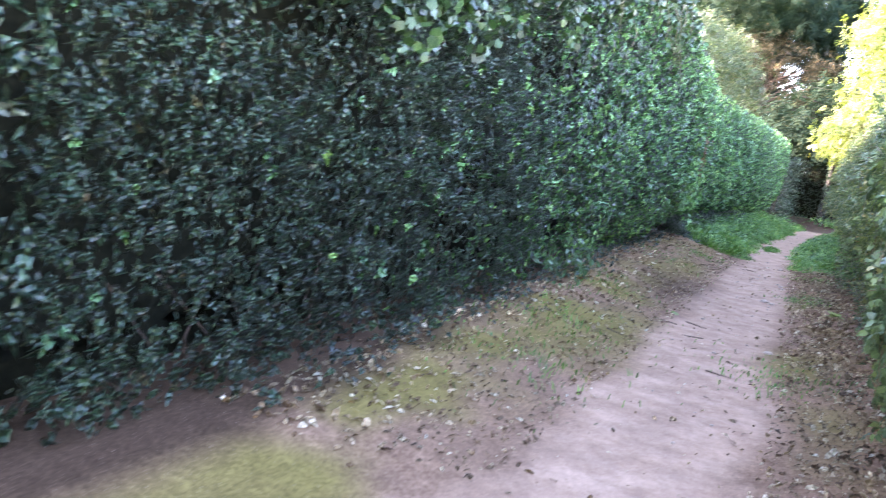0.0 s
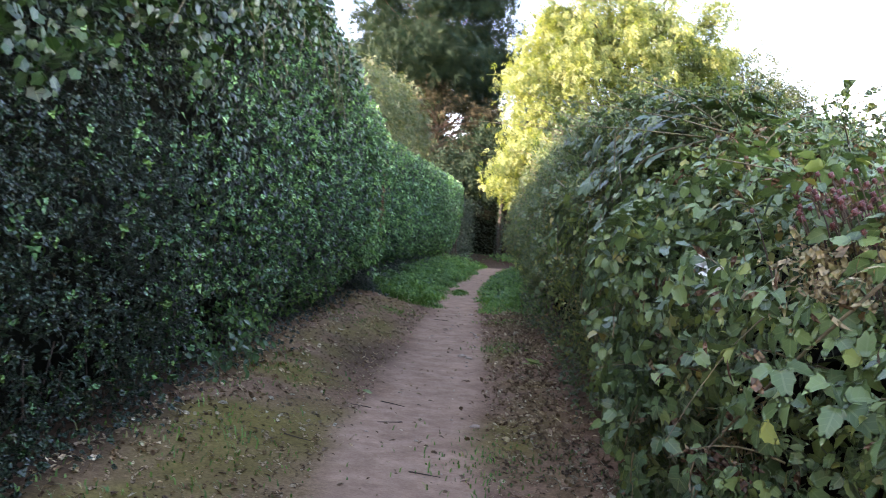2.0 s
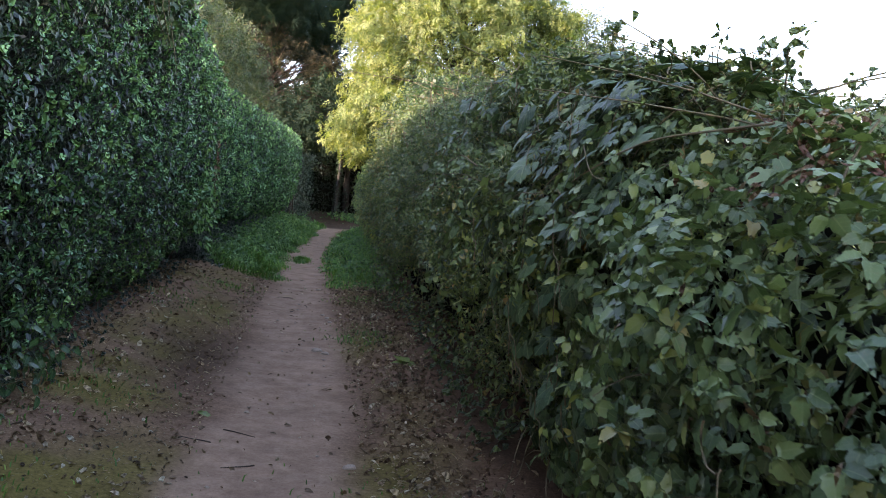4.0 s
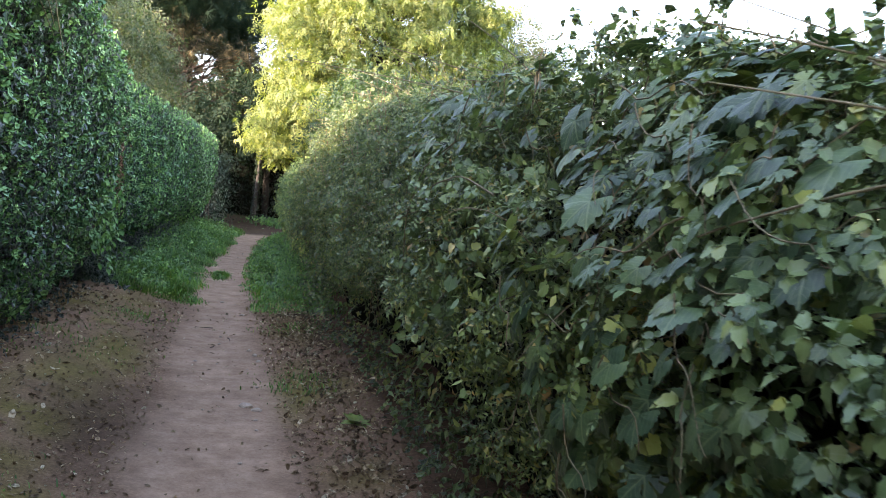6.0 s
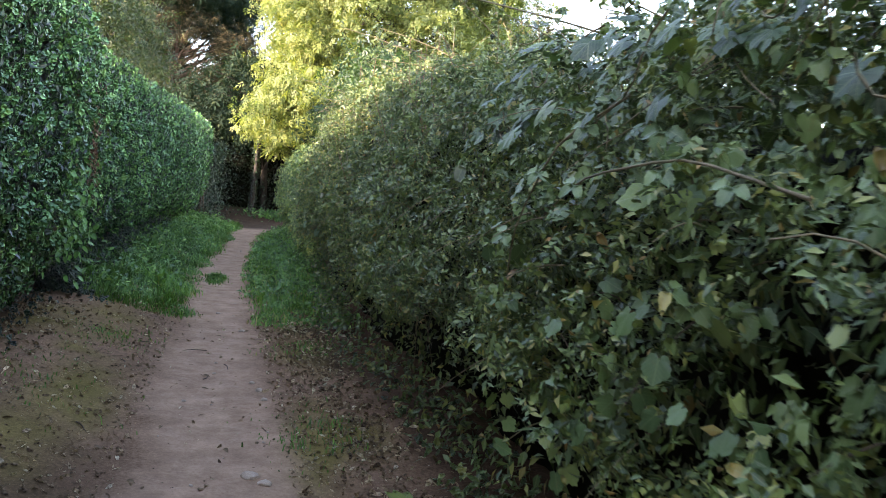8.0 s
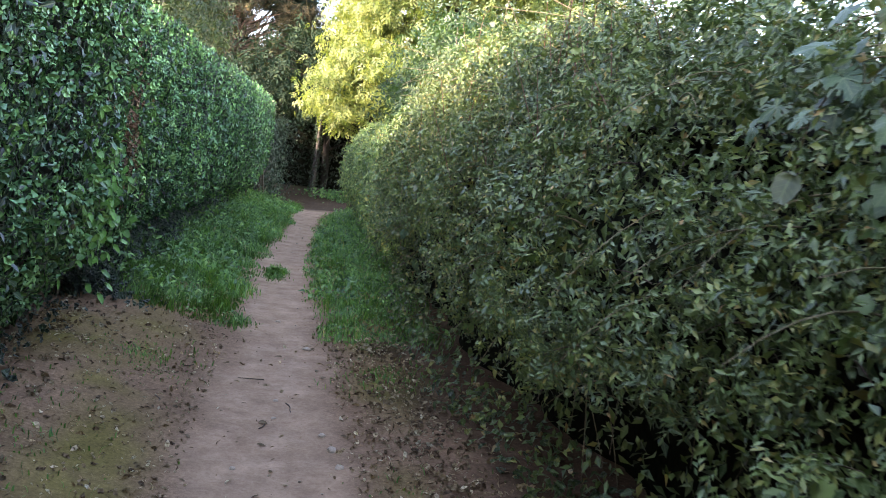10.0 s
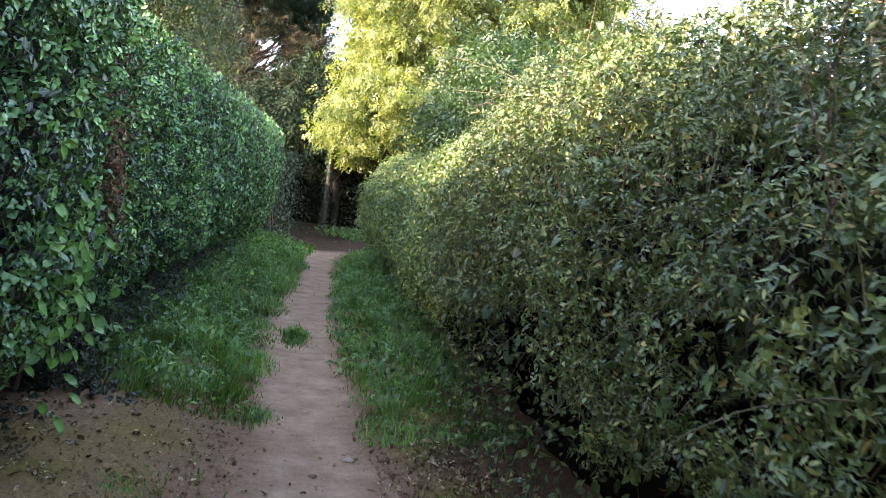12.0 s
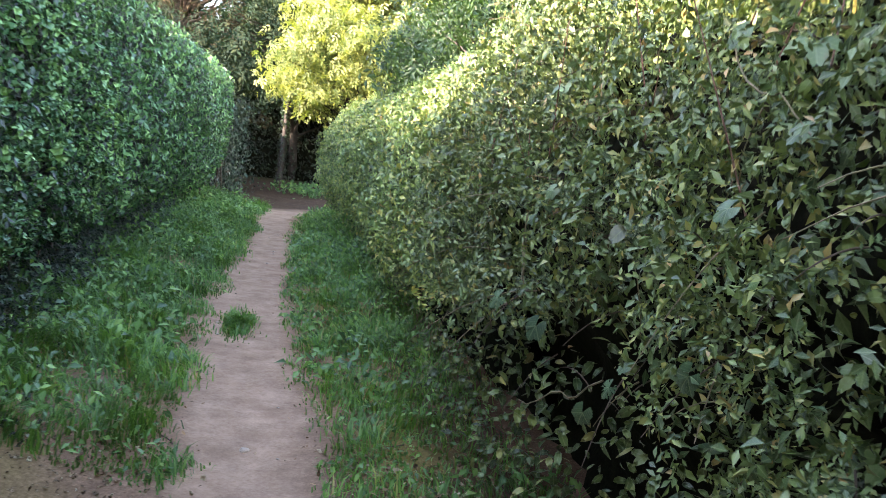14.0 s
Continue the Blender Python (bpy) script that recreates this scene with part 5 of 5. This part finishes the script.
def marked_leaves():
    pale = single_leaf(lobed(5, 3, 0.1, 11), PALE_LEAF)
    orange = single_leaf(blade([(0.12, 0.16), (0.3, 0.3), (0.55, 0.27), (0.8, 0.12)], 0.25, 0.25), ORANGE_LEAF)
    silver = single_leaf(blade([(0.1, 0.2), (0.3, 0.34), (0.6, 0.3), (0.85, 0.14)], 0.2, 0.2), SILVER_LEAF)
    t = thing("vine_spray", "pale yellow-green vine leaves on a thin stem", "climbing plant", (1.26, 7.44, 1.4))
    inv = Matrix.Translation(-Vector(t.location))

    def put(parent, me, p, n, s, spin, label=""):
        ob = part("leaf", me, parent, label)
        ob.matrix_parent_inverse = Matrix.Translation(-Vector(parent.location))
        ob.matrix_basis = leaf_pose(p, n, s, spin)
    put(t, pale, (1.20, 7.46, 1.50), (-0.6, -0.5, 0.8), 0.075, 0.3)
    put(t, pale, (1.25, 7.40, 1.50), (-0.4, -0.7, 0.7), 0.07, -1.5)
    part_at("stem", tubes("stem", [([(1.35, 7.55, 1.45), (1.25, 7.45, 1.56), (1.16, 7.40, 1.54)], [0.004, 0.003, 0.002])], CANE, 5), t)
    o = thing("autumn_leaves", "orange autumn leaves caught in the hedge", "leaf", (1.22, 11.0, 1.6))
    for p, s in (((1.16, 11.0, 1.60), 0.034), ((1.18, 10.93, 1.57), 0.028), ((1.18, 11.1, 1.66), 0.022)):
        put(o, orange, p, (-0.8, -0.6, 0.3), s, rng.uniform(-1, 1))
    o2 = thing("autumn_leaves", "orange autumn leaves hanging in the brambles", "leaf", (1.4, 6.05, 1.1))
    for p, s in (((1.42, 5.95, 1.27), 0.045), ((1.41, 6.33, 1.31), 0.045), ((1.41, 6.36, 1.27), 0.035)):
        put(o2, orange, p, (-0.7, -0.7, 0.3), s, rng.uniform(-1, 1))
    w = thing("silvery_leaf", "upturned leaf showing its silvery underside", "leaf", (1.2, 8.83, 1.52))
    put(w, silver, (1.14, 8.83, 1.55), (-0.6, -0.8, 0.3), 0.07, 0.4)
    w = thing("silvery_leaf", "upturned leaf showing its silvery underside", "leaf", (1.25, 12.94, 1.66))
    put(w, silver, (1.20, 12.9, 1.69), (-0.6, -0.8, 0.4), 0.05, 0.9)
    w = thing("silvery_leaf", "upturned leaf showing its silvery underside", "leaf", (1.0, 12.41, 1.31))
    put(w, silver, (0.93, 12.38, 1.33), (-0.8, -0.7, 0.3), 0.055, -0.6)
    s = thing("sunlit_shoot", "upright pale-leaved shoot above the hedge", "shrub", (1.45, 13.2, 1.6))
    part_at("stem", tubes("stem", [([(1.45, 13.2, 1.5), (1.45, 13.22, 2.1), (1.5, 13.25, 2.75)], [0.006, 0.005, 0.002])], CANE, 5), s)
    for k in range(12):
        z = 1.95 + 0.065 * k
        put(s, silver if k % 3 else pale, (1.45 + rng.normal(0, 0.03), 13.18 + rng.normal(0, 0.03), z), (-0.5 + rng.normal(0, 0.3), -0.7, 0.5), rng.uniform(0.035, 0.06), rng.uniform(-3, 3))
    # white bramble flower
    f = thing("bramble_flower", "white bramble blossom with open petals", "flower", (1.40, 4.30, 1.18))
    petal = mesh_of("petal", blade([(0.25, 0.16), (0.6, 0.33), (0.9, 0.22)], -0.15, 0.15)[0], blade([(0.25, 0.16), (0.6, 0.33), (0.9, 0.22)], -0.15, 0.15)[1], PETAL)
    for k in range(3):
        ob = part("petal", petal, f)
        ob.matrix_parent_inverse = Matrix.Translation(-Vector(f.location))
        ob.matrix_basis = look((1.43, 4.26, 1.18), (2.2, 6.3, 0.95)) @ pose(0, 0, 0, 0, 0, 120 * k + 18 * (k % 2)) @ Matrix.Diagonal((0.046, 0.046, 0.046, 1))


marked_leaves()


def berries():
    t = thing("berry_cluster", "cluster of reddish unripe bramble berries and dry stalks", "berries", (1.6, 3.85, 1.2))
    bm = bmesh.new()
    for _ in range(14):
        o = Vector(unit(rng.normal(0, 1, 3))) * 0.4
        bmesh.ops.create_icosphere(bm, subdivisions=1, radius=0.3, matrix=Matrix.Translation(o))
    me = bpy.data.meshes.new("berry")
    bm.to_mesh(me)
    bm.free()
    me.materials.append(BERRY)
    lines = []
    for k in range(60):
        p = Vector((1.57 + rng.normal(0, 0.035), 3.80 + rng.normal(0, 0.10), 1.33 + rng.normal(0, 0.03)))
        ob = part("berry", me, t)
        ob.matrix_parent_inverse = Matrix.Translation(-Vector(t.location))
        s = rng.uniform(0.008, 0.012)
        ob.matrix_basis = Matrix.Translation(p) @ Matrix.Diagonal((s, s, s, 1))
        lines.append(([p, p + Vector((0.03, 0.02, -0.05)), p + Vector((0.08, 0.06, -0.16))], [0.0015, 0.002, 0.003]))
    part_at("stalk", tubes("stalk", lines, TWIG, 4), t)


berries()


def ground_details():
    """Single leaves, sticks and a pale weed on the path."""
    pale = single_leaf(blade([(0.12, 0.2), (0.35, 0.34), (0.65, 0.26), (0.88, 0.1)], 0.12, 0.15), PALE_LEAF)
    tan = single_leaf(blade([(0.12, 0.18), (0.35, 0.28), (0.65, 0.22), (0.88, 0.1)], 0.25, 0.3), LITTER)
    spots = [(-0.05, 7.95, 0.10, pale, "pale green fallen leaf lying on the path")]
    for k in range(110):
        y = rng.uniform(5, 14)
        x = float(between(y, PATH_MID)) + rng.choice([-1, 1]) * abs(rng.normal(0.35, 0.22))
        spots.append((x, y, rng.uniform(0.025, 0.055), tan, "dry curled tan leaf lying on the earth"))
    for x, y, size, me, label in spots:
        ob = tagged(new("fallen_leaf", me), label, "leaf", "fallen leaves on the path")
        z = float(ground_height(np.array([x]), np.array([y]))[0])
        ob.matrix_world = pose(x, y, z + size * 0.16, rng.uniform(-12, 12), rng.uniform(-12, 12), rng.uniform(0, 360)) @ Matrix.Diagonal((size, size, size, 1))
    for _ in range(26):
        y = rng.uniform(5, 15)
        x = float(between(y, PATH_MID)) + rng.normal(0, 0.75)
        if x < -1.2 or x > float(between(y, FACE_E)):
            continue
        a, n = rng.uniform(0, 6.28), rng.uniform(0.05, 0.2)
        q = np.array([[x + n * u * math.cos(a) + 0.01 * math.sin(5 * u), y + n * u * math.sin(a), 0] for u in np.linspace(0, 1, 5)])
        q[:, 2] = ground_height(q[:, 0], q[:, 1]) + 0.006
        tagged(new("stick", tubes("stick", [(q, np.linspace(0.004, 0.002, 5))], TWIG, 5)), "short dry brown stick lying on the earth", "stick", "sticks on the path")
    w = thing("weed", "pale low weed with broad leaves beside the path", "plant", (1.19, 9.45, 0.03))
    for k in range(11):
        ob = part("leaf", pale, w)
        a = 6.28 * k / 11 + rng.normal(0, 0.2)
        ob.matrix_basis = pose(0, 0, 0.03, 0, rng.uniform(-35, 5), math.degrees(a)) @ Matrix.Diagonal((0.11, 0.11, 0.11, 1))


ground_details()


def long_canes():
    """The few long bramble stems that stand out from the leaves."""
    for pts in ([(1.56, 3.58, 1.2), (1.46, 3.72, 1.02), (1.40, 3.98, 0.80), (1.42, 4.15, 0.70)],
                [(1.62, 5.2, 1.62), (1.45, 5.6, 1.58), (1.38, 6.1, 1.45), (1.36, 6.5, 1.22)],
                [(1.24, 7.7, 1.72), (1.14, 7.9, 1.60), (1.12, 8.1, 1.38), (1.16, 8.25, 1.12)],
                [(1.20, 7.0, 1.50), (1.16, 7.3, 1.56), (1.14, 7.7, 1.52), (1.2, 8.1, 1.42)]):
        u = np.linspace(0, 3, 13)
        P = np.c_[[np.interp(u, range(4), [p[k] for p in pts]) for k in range(3)]].T
        P[1:-1] = (P[:-2] + 2 * P[1:-1] + P[2:]) / 4
        c = thing("bramble_cane", "long thin green-brown bramble stem arching out of the hedge", "shrub", tuple(P[0]))
        part_at("cane", tubes("cane", [(P, np.linspace(0.0035, 0.002, 13))], CANE, 6), c)
        for q in P[2::3]:
            ob = part("leaf", bramble_leaf, c)
            ob.matrix_parent_inverse = Matrix.Translation(-Vector(c.location))
            ob.matrix_basis = leaf_pose(q, (-0.6, -0.5, 0.7), rng.uniform(0.06, 0.09), rng.uniform(-2, 2))


def arching_canes():
    """Leafy stems that rise from the bramble top, bow over and hang against the sky."""
    for a, b, c in (((1.66, 5.0, 1.40), (1.84, 5.1, 1.86), (2.04, 5.1, 1.62)), ((1.75, 5.3, 1.45), (1.95, 5.2, 1.83), (2.18, 5.1, 1.6)),
                    ((1.9, 5.6, 1.5), (2.05, 5.5, 1.86), (2.3, 5.4, 1.62)), ((1.6, 6.1, 1.6), (1.85, 5.9, 1.98), (2.05, 5.8, 1.78)), ((1.5, 6.9, 1.8), (1.7, 6.8, 2.12), (1.95, 6.6, 1.95))):
        u = np.linspace(0, 1, 14)[:, None]
        P = (1 - u) ** 2 * np.array(a) + 2 * u * (1 - u) * np.array(b) + u * u * np.array(c)
        t = thing("bramble_cane", "thin bramble stem bowing over above the thicket", "shrub", a)
        part_at("cane", tubes("cane", [(P, np.linspace(0.004, 0.0015, 14))], CANE, 5), t)
        for j, q in enumerate(P[3:]):
            for _ in range(2):
                ob = part("leaf", bramble_leaf, t)
                ob.matrix_parent_inverse = Matrix.Translation(-Vector(a))
                ob.matrix_basis = leaf_pose(q + rng.normal(0, 0.012, 3), rng.normal(0, 0.6, 3) + [-0.2, -0.4, 0.8], rng.uniform(0.03, 0.055), rng.uniform(-3, 3))


bramble_leaf = single_leaf(THREE, BRAMBLE)
long_canes()
arching_canes()


def leafy_shoot(name, label, mat, centre, spread, n, size):
    """A few stems from the ground with broad leaves, each one a part."""
    t = thing(name, label, "shrub", (centre[0] - 0.15, centre[1], 0))
    me = [single_leaf(blade([(0.12, 0.15), (0.35, 0.26), (0.65, 0.23), (0.88, 0.1)], c, 0.18), mat) for c in (0.1, 0.22, 0.35)]
    tips = [np.array(centre) + rng.normal(0, 1, 3) * spread for _ in range(6)]
    for tip in tips:
        u = np.linspace(0, 1, 7)[:, None]
        base = np.array([centre[0] - 0.38, tip[1] + rng.normal(0, 0.05), 0.03 if centre[2] < 0.5 else tip[2] - 0.25])
        pts = base + (tip - base) * u + np.array([0.08, 0, 0.1]) * u * (1 - u)
        part("stem", tubes("stem", [(pts - np.array(t.location), np.linspace(0.005, 0.002, 7))], CANE, 5), t)
    for k in range(n):
        p = np.array(centre) + rng.normal(0, 1, 3) * spread
        p[2] = max(p[2], 0.08)
        ob = part("leaf", me[k % 3], t)
        ob.matrix_basis = leaf_pose(p - np.array(t.location), (0.9 + rng.normal(0, 0.4), -0.3 + rng.normal(0, 0.4), 0.5 + rng.normal(0, 0.3)), rng.uniform(*size), rng.uniform(-2.5, 2.5))


LAUREL = leaf_material("laurel_leaf", [(0.0, (0.0595, 0.187, 0.042)), (1.0, (0.153, 0.374, 0.075))], 0.3, 0.2, 0.2, single=True)
SUCKER = leaf_material("sucker_leaf", [(0.0, (0.028, 0.085, 0.034)), (1.0, (0.07, 0.17, 0.055))], 0.35, 0.2, 0.2, single=True)
leafy_shoot("laurel_shoot", "bright green laurel shoots leaning out of the ivy hedge", LAUREL, (-0.90, 12.6, 1.0), (0.06, 0.24, 0.2), 190, (0.05, 0.085))
leafy_shoot("sucker_shoot", "low broad-leaved shoots growing from the hedge foot", SUCKER, (-0.86, 7.6, 0.28), (0.07, 0.35, 0.13), 110, (0.05, 0.085))


def hedge_backs():
    """Leaves on the tops and far sides of the hedges."""
    for body, parent_name, n, y0, y1, side, mat in ((tall, "clipped_hedge", 5000, -0.5, 11.3, 1, HEDGE), (low, "ivy_hedge", 7000, 11.0, 36.5, 1, IVY),
                                                    (hedge_e, "bramble_bush", 4000, 1.0, 6.6, -1, BRAMBLE), (hedge_e, "bramble_hedge", 5000, 6.6, 14.6, -1, MIXED), (hedge_e, "hawthorn_hedge", 5000, 14.6, 25.2, -1, MIXED)):
        P, N = body.sample(n, y0, y1, 0.76, 1.0, (-0.2, 0.06), side, False)
        part_at("foliage", leaves("foliage", P, N, rng.uniform(0.09, 0.15, len(P)), PLAIN, mat), bpy.data.objects[parent_name])


hedge_backs()
